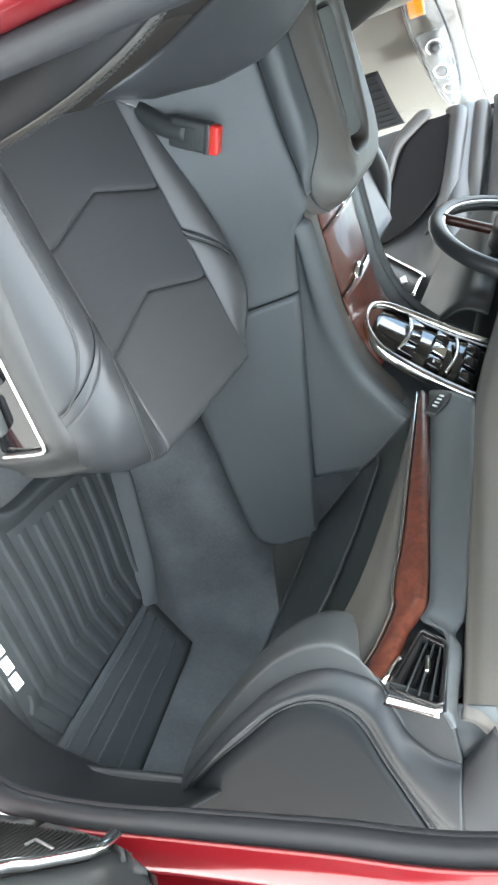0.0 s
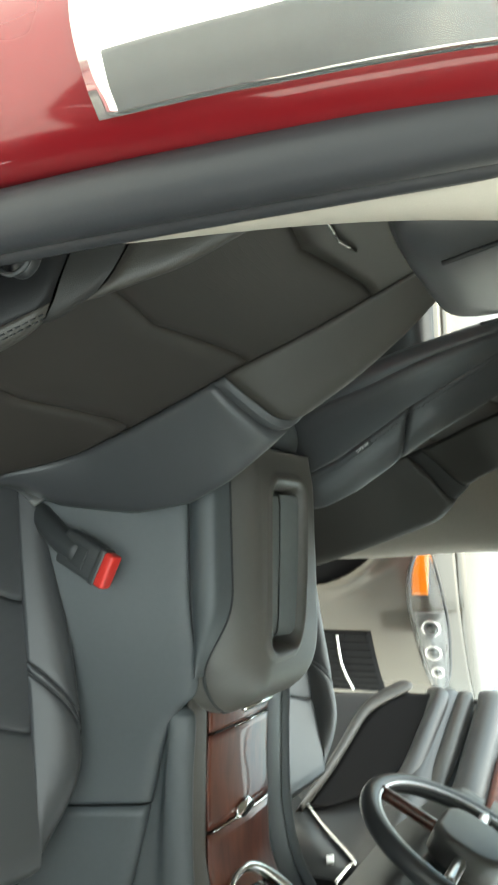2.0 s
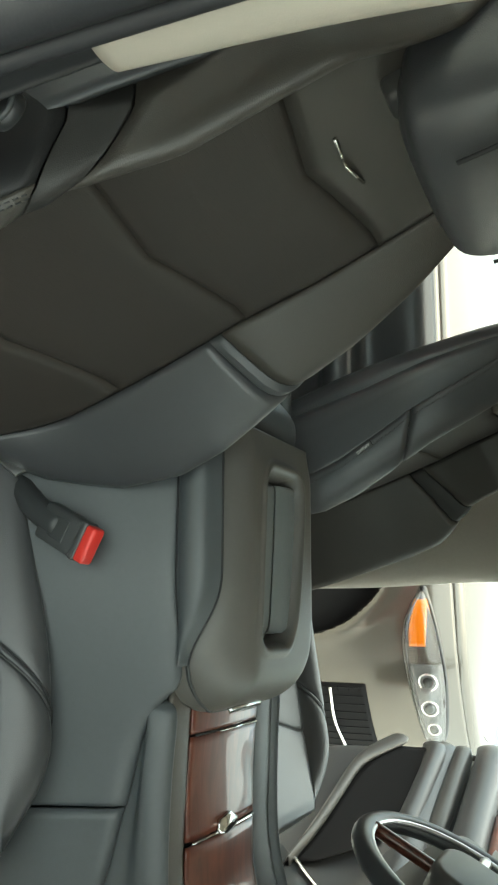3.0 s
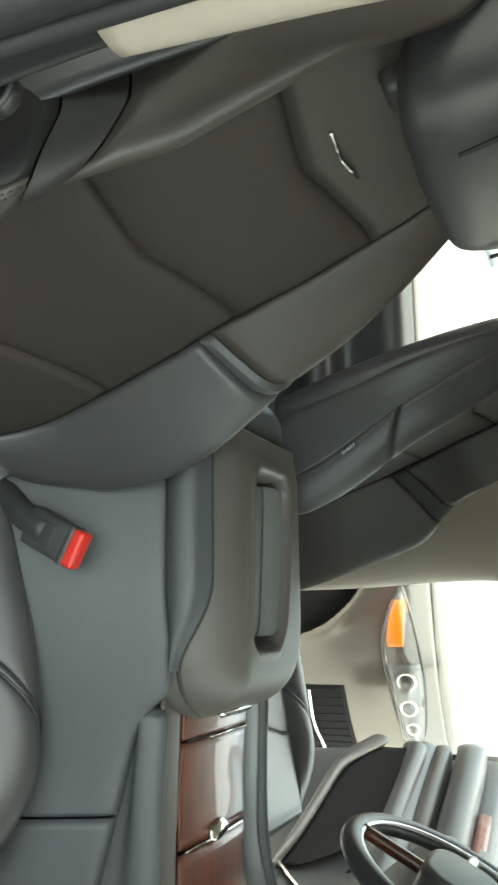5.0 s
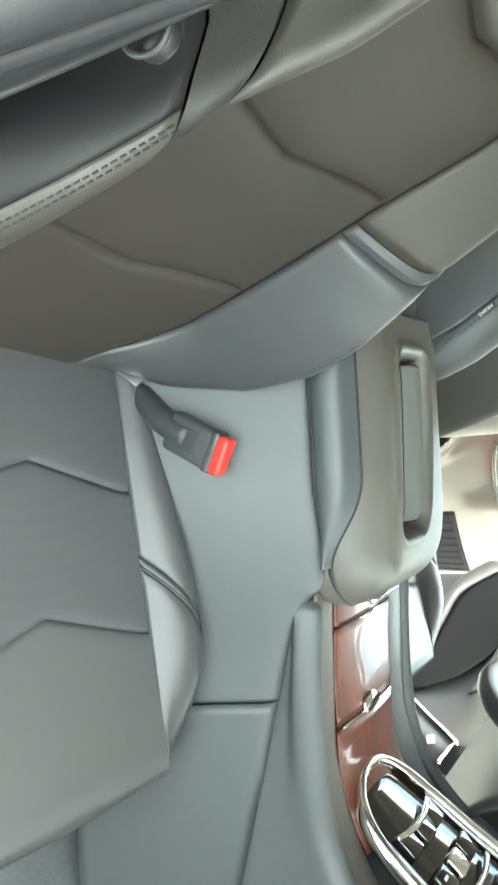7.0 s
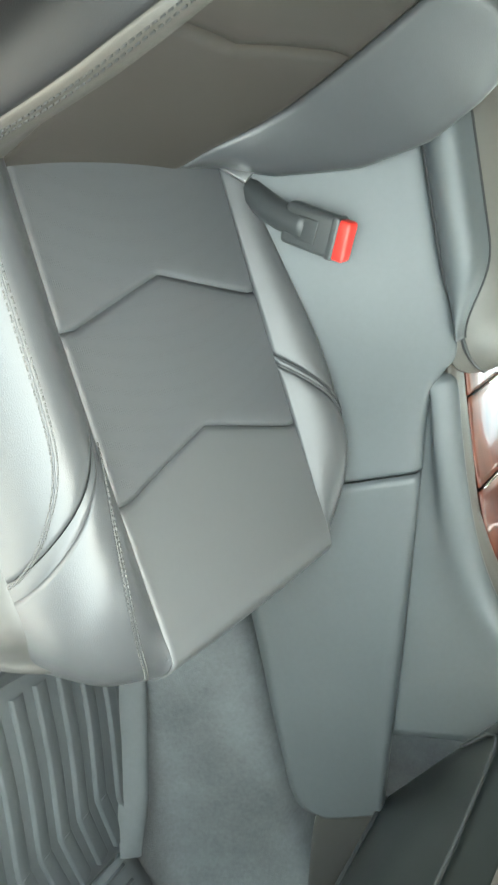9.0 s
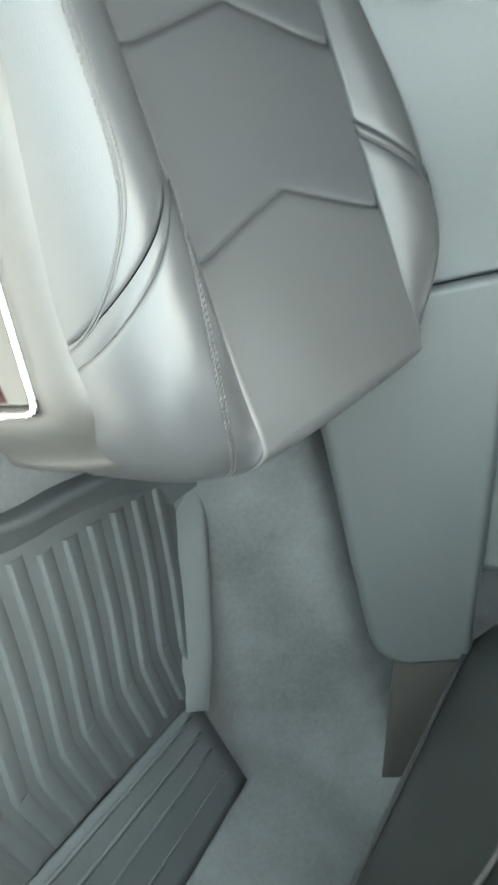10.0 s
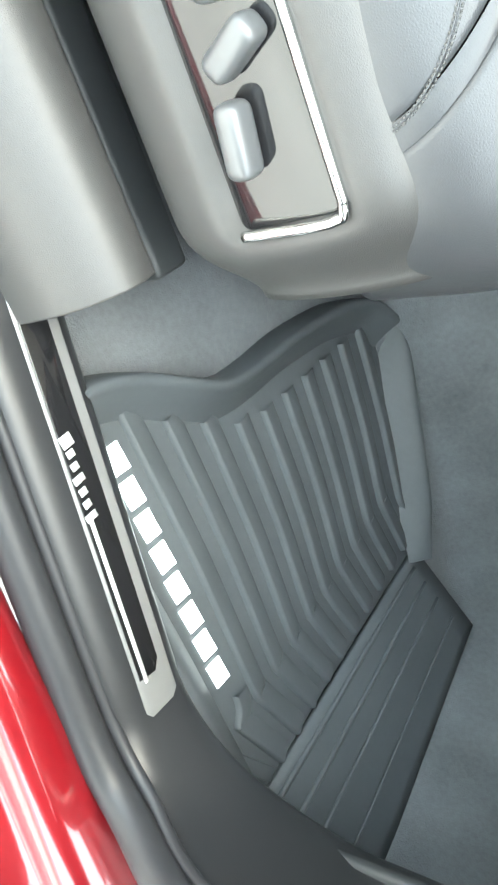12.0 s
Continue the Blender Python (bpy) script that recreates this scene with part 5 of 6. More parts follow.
    EDGE = [(0.50, 0.94), (0.44, 1.0), (0.358, 1.087), (0.305, 1.153), (0.249, 1.223), (0.230, 1.275), (0.241, 1.307), (0.27, 1.323), (0.33, 1.331), (0.384, 1.34), (0.46, 1.352), (0.58, 1.37)]
    def mixed(a, b, u, f):
        p = along(a, u) * (1 - f) + along(b, u) * f
        return p[0], p[1]
    def lip(u, v):
        if v < 0.4:
            x, z = mixed(LIP, CREST, u, 0)
            return (x, -0.852 + 0.052 * (1 - v / 0.4) * (1 - smooth(0.50, 0.60, u)), z)
        f = (v - 0.4) / 0.6
        x, z = mixed(LIP, CREST, u, f * 1.1)
        return (x, -0.852 - 0.004 * f, z)
    add("end_lip", sheet(lip, 70, 16), PLASTIC_DARK, solid=0.003)
    def pad(u, v):
        x, z = mixed(CREST, EDGE, u, v)
        return (x, -0.853 - 0.026 * max(0.0, math.sin(math.pi * min(1, v * 1.25))) ** 0.6 * (1 - 0.25 * v) - 0.013 * smooth(0.6, 0.9, v) + 0.006 * smooth(0.93, 1.0, v), z)
    add("end_cap", sheet(pad, 90, 24), PAD_SHADED, "padded arched end cover with a stitched edge", solid=0.004)
    def face_f(u, v):
        x, z = mixed(EDGE, EDGE, u, 0)
        tx, tz = 0.68, 0.92 + 0.47 * u
        f = -0.01 + 1.01 * v
        return (x * (1 - f) + tx * f, -0.862 - 0.006 * smooth(0, 0.06, v), z * (1 - f) + tz * f)
    add("end_face", sheet(face_f, 60, 30), END_SHADED, solid=0.004)
    st = [pad(0.10 + 0.075 * k, 0.86) for k in range(12)]
    add("stitching", stitches([(x, y - 0.0006, z) for x, y, z in st], 90), STITCH)
    # the cover runs on above the pocket, up to the dash top
    def end(u, v):
        p = pad(1.0, v)
        q = (0.25 + 0.47 * v, -0.868, 1.478 + 0.03 * v)
        return tuple(p[k] * (1 - u) + q[k] * u for k in range(3))
    add("end_upper", sheet(end, 16, 24), PAD_SHADED, solid=0.004)
    add("pocket_back", sheet(lambda u, v: (0.240 + 0.41 * u, -0.846, 1.34 + 0.14 * v), 6, 6), LEATHER_SIDE, solid=0.003)
    add("kick_panel", loft([[(x, -0.852, z) for x in (0.425, 0.6, 0.95)] for z in (0.62, 0.85, 1.12)], 8, 8), PLASTIC_DARK, solid=0.01)
    # button strip beside the stack
    bs = add("button_strip", block((0.012, 0.075, 0.022), pose(0.226, -0.235, 1.312, 12, 20, 0), 0.004), PLASTIC_DARK, "dark button strip")
    for k in range(4):
        add("button_mark", block((0.002, 0.003, 0.008), pose(0.2185, -0.252 + 0.010 * k, 1.312 + 0.002 * k, 12, 20, 0), 0), WHITE_PRINT, parent=bs)
    # driver's half
    add("driver_panel", loft([[(0.26, y, 1.34), (0.24, y, 1.28), (0.30, y, 1.18), (0.42, y, 1.06), (0.6, y, 1.0)] for y in (0.16, 0.4, 0.7, 0.86)], 16, 20), PLASTIC_DARK, solid=0.008)
    add("kick_panel", block((0.14, 0.03, 0.30), pose(0.62, 0.885, 1.08, 0, 12, 0), 0.012, 3), PLASTIC_DARK)
    return e


dashboard()


# ---- driver's side ----
def steering_wheel():
    e = thing("steering_wheel", (0.235, 0.47, 1.375), "charcoal leather steering wheel with wood and silver spokes", "steering wheel")
    tilt = pose(0, 0, 0, 0, -62, 0)
    R = 0.19
    ring = [tuple(tilt @ Vector((R * math.cos(a), R * math.sin(a), 0))) for a in (2 * math.pi * k / 48 for k in range(48))]
    part("rim", tube(ring, 0.0185, 12, closed=True, up=tuple(tilt @ Vector((0, 0, 1)))), LEATHER, e)
    ring = [tuple(tilt @ Vector(((R - 0.0135) * math.cos(a), (R - 0.0135) * math.sin(a), 0.010))) for a in (2 * math.pi * k / 48 for k in range(48))]
    part("rim_inlay", tube(ring, 0.0045, 8, closed=True, up=tuple(tilt @ Vector((0, 0, 1)))), SATIN, e)
    part("hub", slab(rounded(0.13, 0.16, 0.05, 8), 0.05, tilt @ pose(0, 0, -0.015), 0.012, 4), PLASTIC, e, "grey hub cover")
    for ang in (90, 270, 180):
        a = radians(ang)
        p0, p1 = Vector((0.05 * math.cos(a), 0.05 * math.sin(a), 0.005)), Vector((0.18 * math.cos(a), 0.18 * math.sin(a), 0.004))
        sp = part("spoke", tube([tuple(tilt @ p0), tuple(tilt @ ((p0 + p1) / 2)), tuple(tilt @ p1)], 0.012, 10, 8), SATIN if ang != 180 else WOOD, e)
    part("column", tube([tuple(tilt @ Vector((0, 0, -0.02))), tuple(tilt @ Vector((0.02, 0, -0.30)))], 0.055, 16), PLASTIC_DARK, e)


steering_wheel()


def driver_door():
    e = thing("driver_door", (0.60, 0.95, 0.60), "open driver door with a charcoal armrest and speaker panel", "car door")
    ang = math.degrees(math.atan2(0.944, -0.33))
    F = Matrix.Rotation(radians(ang), 4, "Z")      # local x runs from the hinge to the latch, y to the inside
    def M(x, y, z):
        return tuple(F @ Vector((x, y, z)))
    def add(name, bm, mat, label="", parent=None, **k):
        return part(name, bm, mat, parent or e, label, **k)
    secs = []
    for x in (0.0, 0.1, 0.4, 0.75, 0.93, 0.98):
        b = 0.9 if 0.05 < x < 0.95 else 0.5
        secs.append([M(x, y * b, z) for y, z in ((0.02, 0.0), (0.07, 0.05), (0.085, 0.2), (0.07, 0.30), (0.075, 0.36), (0.11, 0.42), (0.125, 0.46), (0.10, 0.50), (0.055, 0.53), (0.06, 0.62), (0.05, 0.70), (0.0, 0.72))])
    add("inner_panel", loft(secs, 40, 60), LEATHER, solid=0.01)
    out = [[M(x, -0.06 - 0.05 * b, z) for x in (-0.02, 0.3, 0.7, 1.0)] for z, b in ((-0.05, 0.6), (0.2, 1.0), (0.5, 0.8), (0.70, 0.2))]
    add("outer_skin", loft(out, 14, 14), RED_PAINT, solid=0.006)
    add("door_edge", loft([[M(0.98, y, z) for y in (-0.09, -0.02, 0.05)] for z in (-0.05, 0.3, 0.71)], 8, 6), PLASTIC, solid=0.006)
    # speaker panel with a bright edge and a small lamp
    spk = [(0.02, 0.05), (0.30, 0.05), (0.34, 0.12), (0.27, 0.19), (0.09, 0.37), (0.02, 0.36)]
    add("speaker_grille", slab(spk, 0.010, F @ pose(0, 0.090, 0, 90, 0, 0), 0.004), PLASTIC_DARK, "dark speaker grille")
    add("chrome_edge", tube([M(0.29, 0.094, 0.173), M(0.19, 0.094, 0.27), M(0.085, 0.094, 0.378), M(0.06, 0.094, 0.372), M(0.0, 0.094, 0.356)], 0.006, 8, 40, up=(0.3, 0.9, 0)), CHROME, "bright trim line")
    add("door_lamp", block((0.03, 0.006, 0.02), F @ pose(0.075, 0.096, 0.318, 0, 20, 0), 0.002), WHITE_PRINT, "small white lamp lens")
    # map pocket: black sheet for the hollow's shade, light lip climbing to the latch end
    LIP = [(0.25, 0.176, 0.004), (0.31, 0.182, 0.008), (0.42, 0.196, 0.012), (0.60, 0.206, 0.014), (0.77, 0.214, 0.018), (0.86, 0.246, 0.034), (0.93, 0.290, 0.040), (0.965, 0.305, 0.030)]
    add("pocket_lip", loft([[M(x, y, z) for y, z in ((0.085, zc - h - 0.02), (0.108, zc - h), (0.116, zc - 0.2 * h), (0.112, zc + 0.6 * h), (0.100, zc + h), (0.088, zc + 0.6 * h))] for x, zc, h in LIP], 40, 18), PLASTIC, "light grey lip of the door pocket", solid=0.004)
    add("pocket_shade", loft([[M(x, y, z) for y, z in ((0.092, zb), (0.090, (zb + zt) / 2), (0.094, zt))] for x, zb, zt in ((0.28, 0.19, 0.24), (0.36, 0.20, 0.33), (0.50, 0.21, 0.405), (0.65, 0.215, 0.425), (0.80, 0.24, 0.43), (0.93, 0.30, 0.43))], 30, 12), MESH_BLACK, "black sheet for the shade in the map pocket", solid=0.004)
    # padded ridges above it: armrest, pull and upper roll
    for nm, zc, h, d, x0 in (("armrest", 0.445, 0.036, 0.060, 0.30), ("pull_cup", 0.520, 0.030, 0.040, 0.40), ("upper_roll", 0.612, 0.048, 0.058, 0.16)):
        L = 0.96 - x0
        add(nm, loft([[M(x0 + L * f, 0.07 + d * q * w, zc - 0.10 * (1 - q) * (0.6 if nm == "armrest" else 0.2) + h * c) for c, w in ((-1.0, 0.0), (-0.85, 0.65), (-0.3, 0.98), (0.3, 1.0), (0.85, 0.7), (1.0, 0.0))] for f, q in ((0.0, 0.15), (0.12, 0.55), (0.3, 0.9), (0.6, 1.0), (0.88, 1.0), (1.0, 0.5))], 30, 24), LEATHER if nm != "pull_cup" else PLASTIC, solid=0.006)
    add("wood_band", loft([[M(x, 0.075, 0.66), M(x, 0.081, 0.675), M(x, 0.073, 0.70)] for x in (0.05, 0.3, 0.6)], 10, 6), WOOD, "wood band", solid=0.004)
    for x in (0.05, 0.94):
        add("window_frame", tube([M(x, -0.02, 0.70), M(0.2 + x * 0.82, -0.08, 1.18)], 0.018, 8), PLASTIC_DARK)
    add("window_frame", tube([M(0.24, -0.08, 1.18), M(0.6, -0.09, 1.24), M(0.96, -0.08, 1.18)], 0.018, 8, 20), PLASTIC_DARK)
    g = add("window", loft([[M(0.06, -0.02, 0.70), M(0.5, -0.02, 0.70), M(0.94, -0.02, 0.70)], [M(0.25, -0.08, 1.18), M(0.6, -0.08, 1.2), M(0.95, -0.08, 1.18)]], 6, 8), GLASS, "clear door glass")
    g.visible_shadow = False


driver_door()



def passenger_door():
    e = thing("passenger_door", (0.28, -1.05, 0.79), "open passenger door with dark speaker grille and bright trim", "car door")
    F = Matrix.Rotation(math.atan2(-0.834, -0.551), 4, "Z")     # local x from hinge to latch, -y to the inside
    def M(x, y, z):
        return tuple(F @ Vector((x, y, z)))
    part("inner_panel", loft([[M(x + (0.55 * max(0.0, z - 0.22) if x < 0.1 else 0), y, z) for y, z in ((0.03, 0.0), (0.004, 0.02), (0.0, 0.12), (0.0, 0.26), (-0.004, 0.34), (0.0, 0.45), (0.02, 0.52), (0.06, 0.54))] for x in (-0.037, -0.02, 0.2, 0.6, 0.95)], 24, 30), PLASTIC_DARK, e, solid=0.01)
    part("front_edge", loft([[M(-0.037 + 0.55 * max(0.0, z - 0.22), y, z) for y in (0.01, 0.06, 0.12)] for z in (0.0, 0.2, 0.25, 0.3, 0.53)], 8, 6), PLASTIC_DARK, e, solid=0.006)
    part("outer_skin", loft([[M(x + (0.55 * max(0.0, z - 0.22) if x < 0.1 else 0), 0.13 + 0.02 * math.sin(z * 4), z) for x in (-0.05, 0.4, 0.97)] for z in (-0.02, 0.2, 0.4, 0.54)], 12, 12), RED_PAINT, e, solid=0.006)
    g = slab([(-0.030, 0.02), (0.34, 0.02), (0.34, 0.05), (0.10, 0.150), (0.015, 0.252), (-0.030, 0.245)], 0.006, F @ pose(0, 0.001, 0, 90, 0, 0), 0.002)
    part("speaker_grille", g, MESH_BLACK, e, "fine ribbed speaker grille")
    for k in range(30):
        z = 0.026 + k * 0.0075
        x1 = min(0.33, 0.015 + (0.252 - z) * 0.83 if z > 0.15 else 0.10 + (0.150 - z) * 2.4)
        part("grille_rib", tube([M(-0.028, -0.0068, z), M(x1 - 0.006, -0.0068, z)], 0.0018, 6), PLASTIC, e)
    part("chrome_edge", tube([M(-0.03, -0.012, 0.258), M(0.012, -0.013, 0.262), (M(0.055, -0.013, 0.215)), M(0.105, -0.012, 0.158), M(0.34, -0.012, 0.062)], 0.008, 8, 50, up=(0.8, -0.5, 0)), CHROME, e, "bright chrome strip")
    part("badge_bar", block((0.004, 0.003, 0.040), F @ pose(0.012, -0.010, 0.185, 0, 18, 0), 0.001), SATIN, e)
    part("badge_bar", block((0.016, 0.003, 0.004), F @ pose(0.012, -0.010, 0.163, 0, 10, 0), 0.001), SATIN, e)


passenger_door()


def far_pillar():
    b = part("pillar_trim_far", loft([[(-0.62 + s, 0.84 - w, z), (-0.42 + s, 0.80 - w, z), (-0.31 + s, 0.80 - w, z), (-0.29 + s, 0.85 - w, z), (-0.34 + s, 0.93 - w, z)] for z, s, w in ((0.68, 0, 0), (1.1, 0, 0), (1.4, -0.01, 0.0), (1.6, 0.02, 0.03), (1.82, 0.05, 0.06))], 30, 24), PILLAR_TAUPE, solid=0.01)
    tagged(b, "grey plastic trim on the far centre pillar", "pillar trim", kind="structure")


far_pillar()


def far_roof_rail():
    b = part("roof_rail_trim", loft([[(x, y, z) for y, z in ((0.885, 1.60), (0.845, 1.605), (0.815, 1.66), (0.80, 1.74), (0.79, 1.79))] for x in (-2.3, -1.2, -0.3, 0.15, 0.40)], 20, 16), BEIGE_TRIM, solid=0.008)
    tagged(b, "pale beige trim along the roof rail", "roof trim", kind="structure")


far_roof_rail()


def rear_bench():
    e = thing("rear_seat", (-1.35, 0.35, 0.70), "charcoal leather second row seat", "car seat")
    for y in (-0.02,):
        part("cushion", loft([[(x, yy, z) for x, z in ((-0.25, 0.28), (0.0, 0.33), (0.2, 0.34), (0.27, 0.30), (0.28, 0.15))] for yy in (-0.28, -0.24, 0, 0.24, 0.28)], 24, 24), LEATHER, e, solid=0.05)
        part("backrest", loft([[(x, yy, z) for x, z in ((-0.2, 0.3), (-0.28, 0.6), (-0.36, 0.9), (-0.42, 0.95), (-0.5, 0.8))] for yy in (-0.28, -0.24, 0, 0.24, 0.28)], 24, 24), LEATHER, e, solid=0.05)
    hs = [[(-0.42 + d * math.cos(q), w * math.sin(q), z) for q in (2 * math.pi * k / 16 for k in range(16))] for z, d, w in ((0.97, 0.03, 0.10), (1.0, 0.05, 0.13), (1.1, 0.05, 0.13), (1.16, 0.02, 0.1))]
    part("headrest", loft(hs, 16, 24, closed=True, caps=True), LEATHER, e)
    # rear door inside panel on the far side
    d = thing("rear_door_panel", (-1.2, 0.84, 0.62), "rear door inside panel with wood band, charcoal leather", "car door")
    part("panel", loft([[(x, y, z) for x in (-0.6, 0.0, 0.55)] for y, z in ((0, 0), (-0.03, 0.2), (-0.02, 0.36), (-0.09, 0.42), (-0.08, 0.47), (-0.02, 0.50), (-0.02, 0.62), (0.03, 0.66))], 40, 10), LEATHER, d, solid=0.01)
    part("wood_band", loft([[(x, -0.035, z) for x in (-0.58, -0.3, 0.0)] for z in (0.53, 0.545, 0.56)], 6, 10), WOOD, d, "wood band", solid=0.004)


rear_bench()


# ---- neighbouring car ----
def neighbour():
    e = thing("parked_car", (-1.0, 3.0, 0.0), "champagne metallic car parked alongside, front corner in view", "car")
    inv = e.matrix_world.inverted()

    def add(name, bm, mat, label="", parent=None, **k):
        bmesh.ops.transform(bm, matrix=inv, verts=bm.verts)
        return part(name, bm, mat, parent or e, label, **k)

    # fender and bumper skin: sections by height, running from the door round the nose
    def plan(z, k):
        # k 0..1 from the side to the middle of the nose; returns x, y
        side_y = 2.20 - 0.03 * math.sin((z - 0.3) * 3) + 0.10 * smooth(0.9, 1.15, z)
        nose = 0.62 - 0.18 * smooth(0.75, 1.15, z) - 0.05 * smooth(0.5, 0.3, z)
        pts = [(-2.6, side_y), (-1.4, side_y - 0.02), (-0.75, side_y - 0.02), (-0.35, side_y), (0.0, side_y + 0.06), (0.28, side_y + 0.20), (0.46, side_y + 0.42), (nose, side_y + 0.78), (nose + 0.03, side_y + 1.0)]
        p = along(pts, k)
        return p[0], p[1]
    def skin(u, v):
        z = 0.30 + 0.72 * v
        x, y = plan(z, u)
        r = math.hypot((x + 0.60), (z - 0.38))
        if r < 0.47:                       # wheel arch opening
            f = (0.47 - r)
            y += 0.0
            dx, dz = (x + 0.60) / (r + 1e-6), (z - 0.38) / (r + 1e-6)
            x2, z2 = -0.60 + dx * 0.47, 0.38 + dz * 0.47
            if z2 < 0.30:
                z2 = 0.30
            return (x2, y + 0.02 * smooth(0, 0.1, f) + 0.1 * smooth(0.02, 0.3, f), z2)
        return (x, y - 0.012 * math.exp(-((r - 0.49) / 0.03) ** 2), z)
    add("body_side", sheet(skin, 160, 60), CHAMPAGNE, "champagne metallic fender and bumper", solid=0.006)
    # bonnet
    def bonnet(u, v):
        x, y = plan(1.02, u)
        cx, cy = -1.2, 3.1
        k = v
        return (x * (1 - k) + cx * k, y * (1 - k) + cy * k, 1.02 + 0.17 * math.sin(math.pi / 2 * min(1, v / 0.7)) ** 0.8 + 0.02 * math.sin(3 * u) * v)
    add("bonnet", sheet(bonnet, 60, 20), CHAMPAGNE, solid=0.006)
    def bpt(u, v):
        q = bonnet(u, v)
        return (q[0], q[1], q[2] + 0.002)
    add("bonnet_gap", tube([bpt(0.50, 0.0), bpt(0.46, 0.06), bpt(0.36, 0.10), bpt(0.2, 0.12)], 0.003, 6, 30), SEAM)
    add("bonnet_gap", tube([bpt(0.58, 0.0), bpt(0.64, 0.05), bpt(0.72, 0.08), bpt(0.85, 0.08)], 0.003, 6, 30), SEAM)
    # headlamp
    def lamp(u, v, off):
        zl = along([(0.918,), (0.850,), (0.836,), (0.846,), (0.858,), (0.872,), (0.895,)], u)[0]
        zu = along([(0.926,), (0.952,), (0.968,), (0.974,), (0.966,), (0.950,), (0.908,)], u)[0]
        z = zl + (zu - zl) * v
        x, y = plan(z, 0.385 + 0.255 * u)
        n = np.array((0.45 * u + 0.05, -1 + 0.5 * u))
        n = n / np.linalg.norm(n)
        bow = 0.014 * math.sin(math.pi * min(1, max(0, v))) if off > 0.02 else 0
        return (x + n[0] * (off + bow), y + n[1] * (off + bow), z)
    hl = add("headlamp", sheet(lambda u, v: lamp(u, v, 0.004), 40, 12), GLOSS, "headlamp with clear lens and amber corner")
    add("amber_reflector", sheet(lambda u, v: lamp(0.06 + 0.24 * u, 0.14 + (0.72 - 0.25 * u) * v, 0.010), 10, 8), AMBER, "amber corner reflector", parent=hl, solid=0.003)
    add("lamp_bowl", sheet(lambda u, v: lamp(0.40 + 0.54 * u, 0.10 + 0.78 * v, 0.010 - 0.005 * math.sin(11 * u + 3 * v) * math.sin(4 * v)), 40, 16), SILVER_KNOB, "silver lamp bowl", parent=hl, solid=0.002)
    for uu, vv, rr in ((0.50, 0.52, 0.034), (0.66, 0.46, 0.030), (0.80, 0.50, 0.022)):
        c = Vector(lamp(uu, vv, 0.012))
        face = Matrix.Translation(c) @ pose(0, 0, 0, 90, 0, 25)
        add("lamp_ring", tube([tuple(face @ Vector((rr * math.cos(q), rr * math.sin(q), 0.0))) for q in (2 * math.pi * k / 24 for k in range(24))], 0.005, 8, closed=True, up=(0.3, -0.9, 0)), CHROME, parent=hl)
        add("lamp_projector", slab([(0.62 * rr * math.cos(q), 0.62 * rr * math.sin(q)) for q in (2 * math.pi * k / 20 for k in range(20))], 0.008, face, 0.003), GLOSS, parent=hl)
    lens = add("lens", sheet(lambda u, v: lamp(u, v, 0.024), 30, 10), LENS, "clear lens", parent=hl, solid=0.002)
    lens.visible_shadow = False
    add("lamp_edge", tube([lamp(u, v, 0.006) for u, v in [(i / 12, 0) for i in range(13)] + [(1, i / 4) for i in range(1, 5)] + [(1 - i / 12, 1) for i in range(1, 13)] + [(0, 1 - i / 4) for i in range(1, 4)]], 0.010, 6, closed=True), GLOSS, parent=hl)
    # fog lamp recess and grille
    def fog(u, v, off):
        z = 0.33 + 0.03 * u + (0.33 - 0.02 * u) * v
        x, y = plan(z, 0.520 + 0.125 * u)
        return (x + 0.3 * off, y - off, z)
    fg = add("fog_recess", sheet(lambda u, v: fog(u, v, 0.006), 14, 12), MESH_BLACK, "black mesh fog lamp recess", solid=0.004)
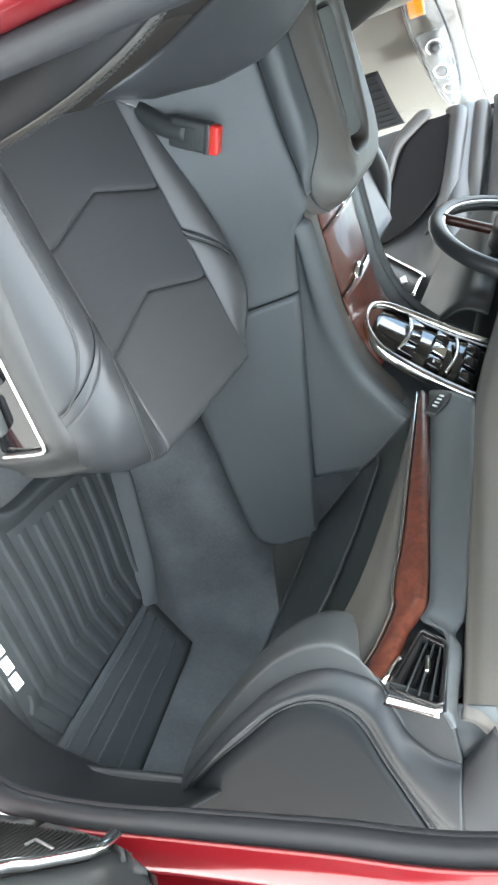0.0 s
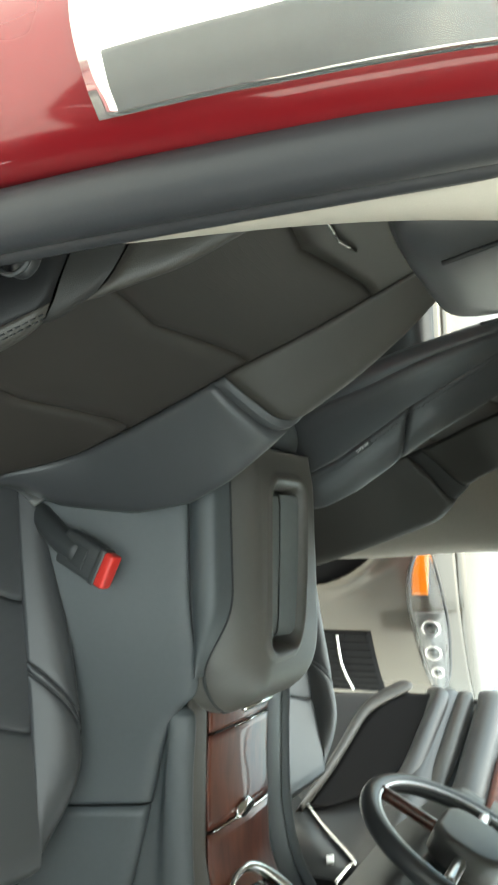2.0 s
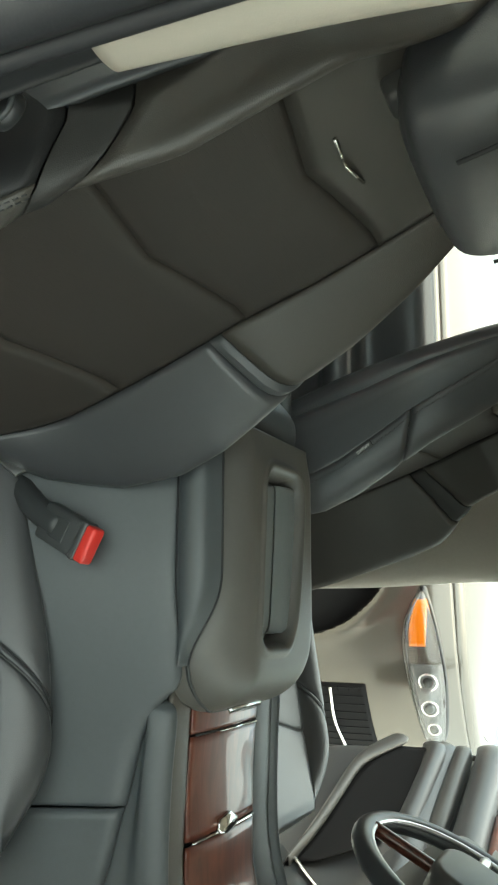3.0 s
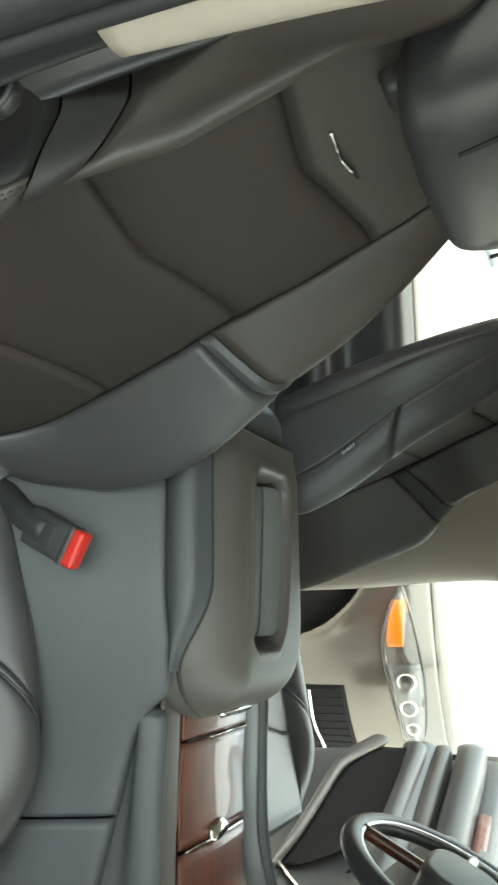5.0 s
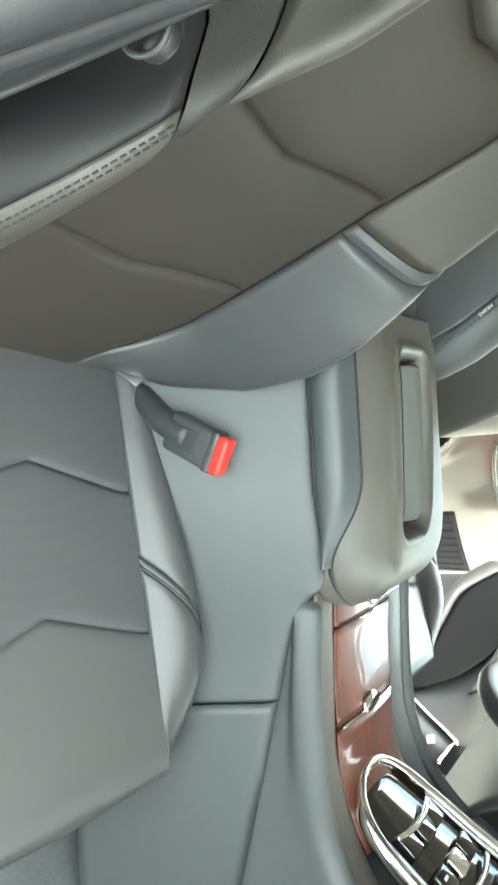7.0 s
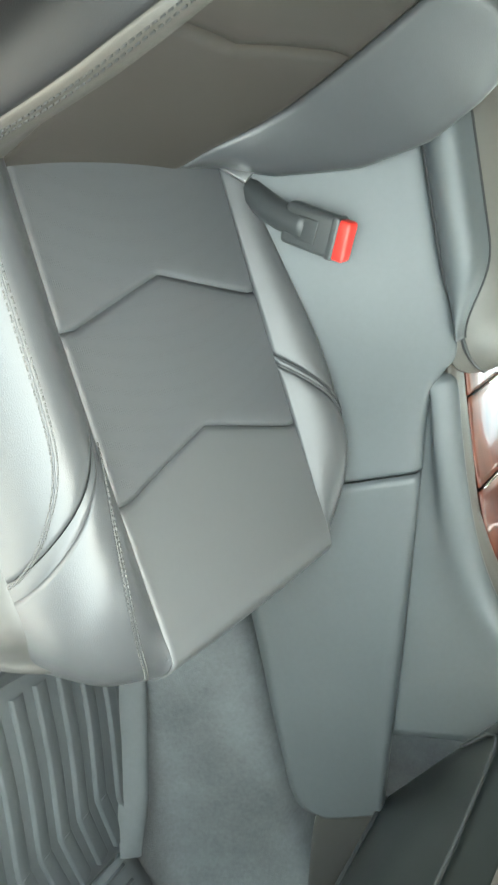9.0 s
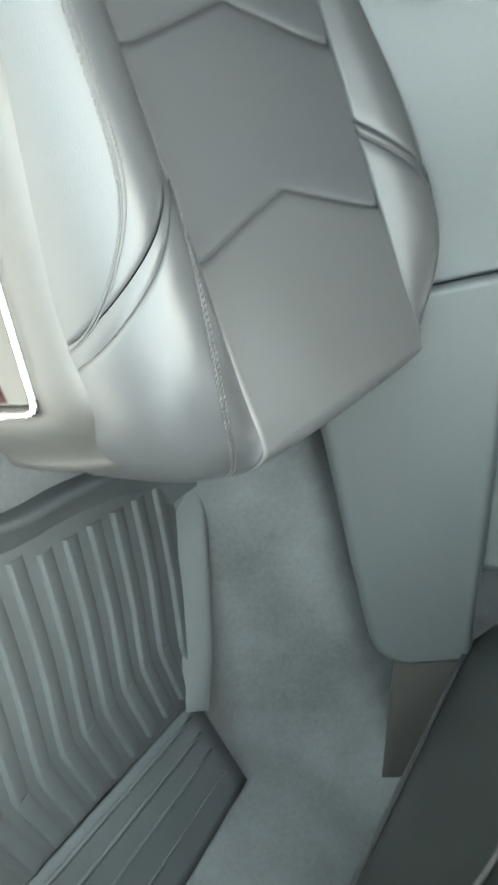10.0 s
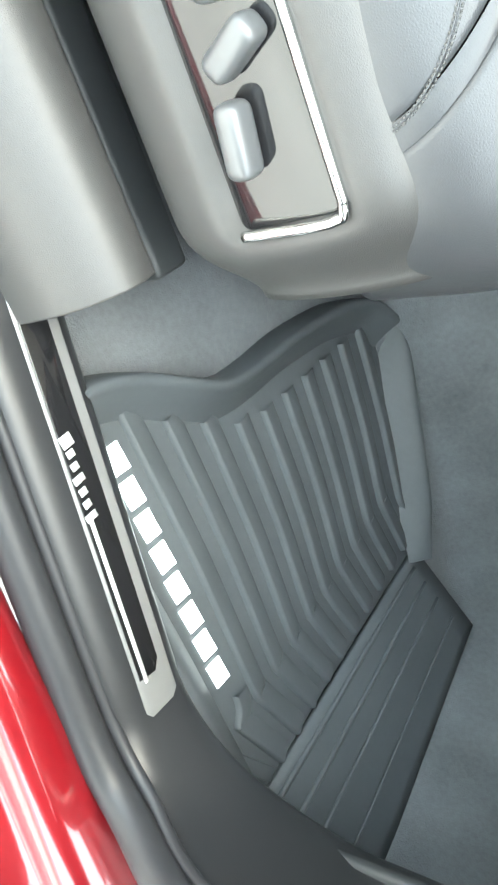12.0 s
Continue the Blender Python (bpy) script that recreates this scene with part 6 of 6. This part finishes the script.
    for k in range(9):
        add("mesh_bar", tube([fog(0.05 + 0.9 * k / 8, 0.05, 0.011), fog(0.05 + 0.9 * k / 8, 0.95, 0.011)], 0.003, 6), MESH_BLACK, parent=fg)
    for k in range(7):
        add("mesh_bar", tube([fog(0.03, 0.08 + 0.14 * k, 0.011), fog(0.97, 0.08 + 0.14 * k, 0.011)], 0.003, 6), MESH_BLACK, parent=fg)
    add("fog_blade", tube([fog(0.05, 0.55, 0.016), fog(0.5, 0.52, 0.02), fog(0.97, 0.55, 0.016)], 0.007, 8, 12), CHROME, "chrome blade", parent=fg)
    gr = add("grille", sheet(lambda u, v: (lambda q: (q[0] + 0.006, q[1] - 0.004, 0.70 + 0.30 * v))(plan(0.70 + 0.30 * v, 0.70 + 0.29 * u)), 14, 10), MESH_BLACK, "bright mesh grille", solid=0.004)
    for k in range(14):
        z = 0.71 + 0.02 * k
        add("grille_bar", tube([(plan(z, 0.705 + 0.028 * j)[0] + 0.012, plan(z, 0.705 + 0.028 * j)[1] - 0.008, z) for j in range(11)], 0.004, 6), SATIN, parent=gr)
    # wheel
    wh = add("wheel", tube([(-0.62 + 0.30 * math.cos(a), 2.36, 0.36 + 0.30 * math.sin(a)) for a in (2 * math.pi * k / 40 for k in range(40))], 0.075, 12, closed=True, up=(0, 1, 0)), TYRE, "black tyre and silver rim")
    add("rim", slab([(0.24 * math.cos(a), 0.24 * math.sin(a)) for a in (2 * math.pi * k / 40 for k in range(40))], 0.02, pose(-0.62, 2.34, 0.36, 90, 0, 0), 0.004), SATIN, parent=wh)
    liner = bmesh.new()
    bmesh.ops.create_cone(liner, cap_ends=True, segments=40, radius1=0.475, radius2=0.475, depth=0.3, matrix=pose(-0.60, 2.37, 0.38, 90, 0, 0))
    add("arch_liner", liner, MESH_BLACK)
    # upper body, far back
    add("cabin", loft([[(x, y, z) for x, z in ((-2.35, 1.16), (-2.9, 1.5), (-3.6, 1.55), (-4.6, 1.5), (-5.0, 1.0), (-5.0, 0.4))] for y in (2.25, 2.45, 3.2, 3.95, 4.15)], 20, 30), CHAMPAGNE, solid=0.02)


neighbour()
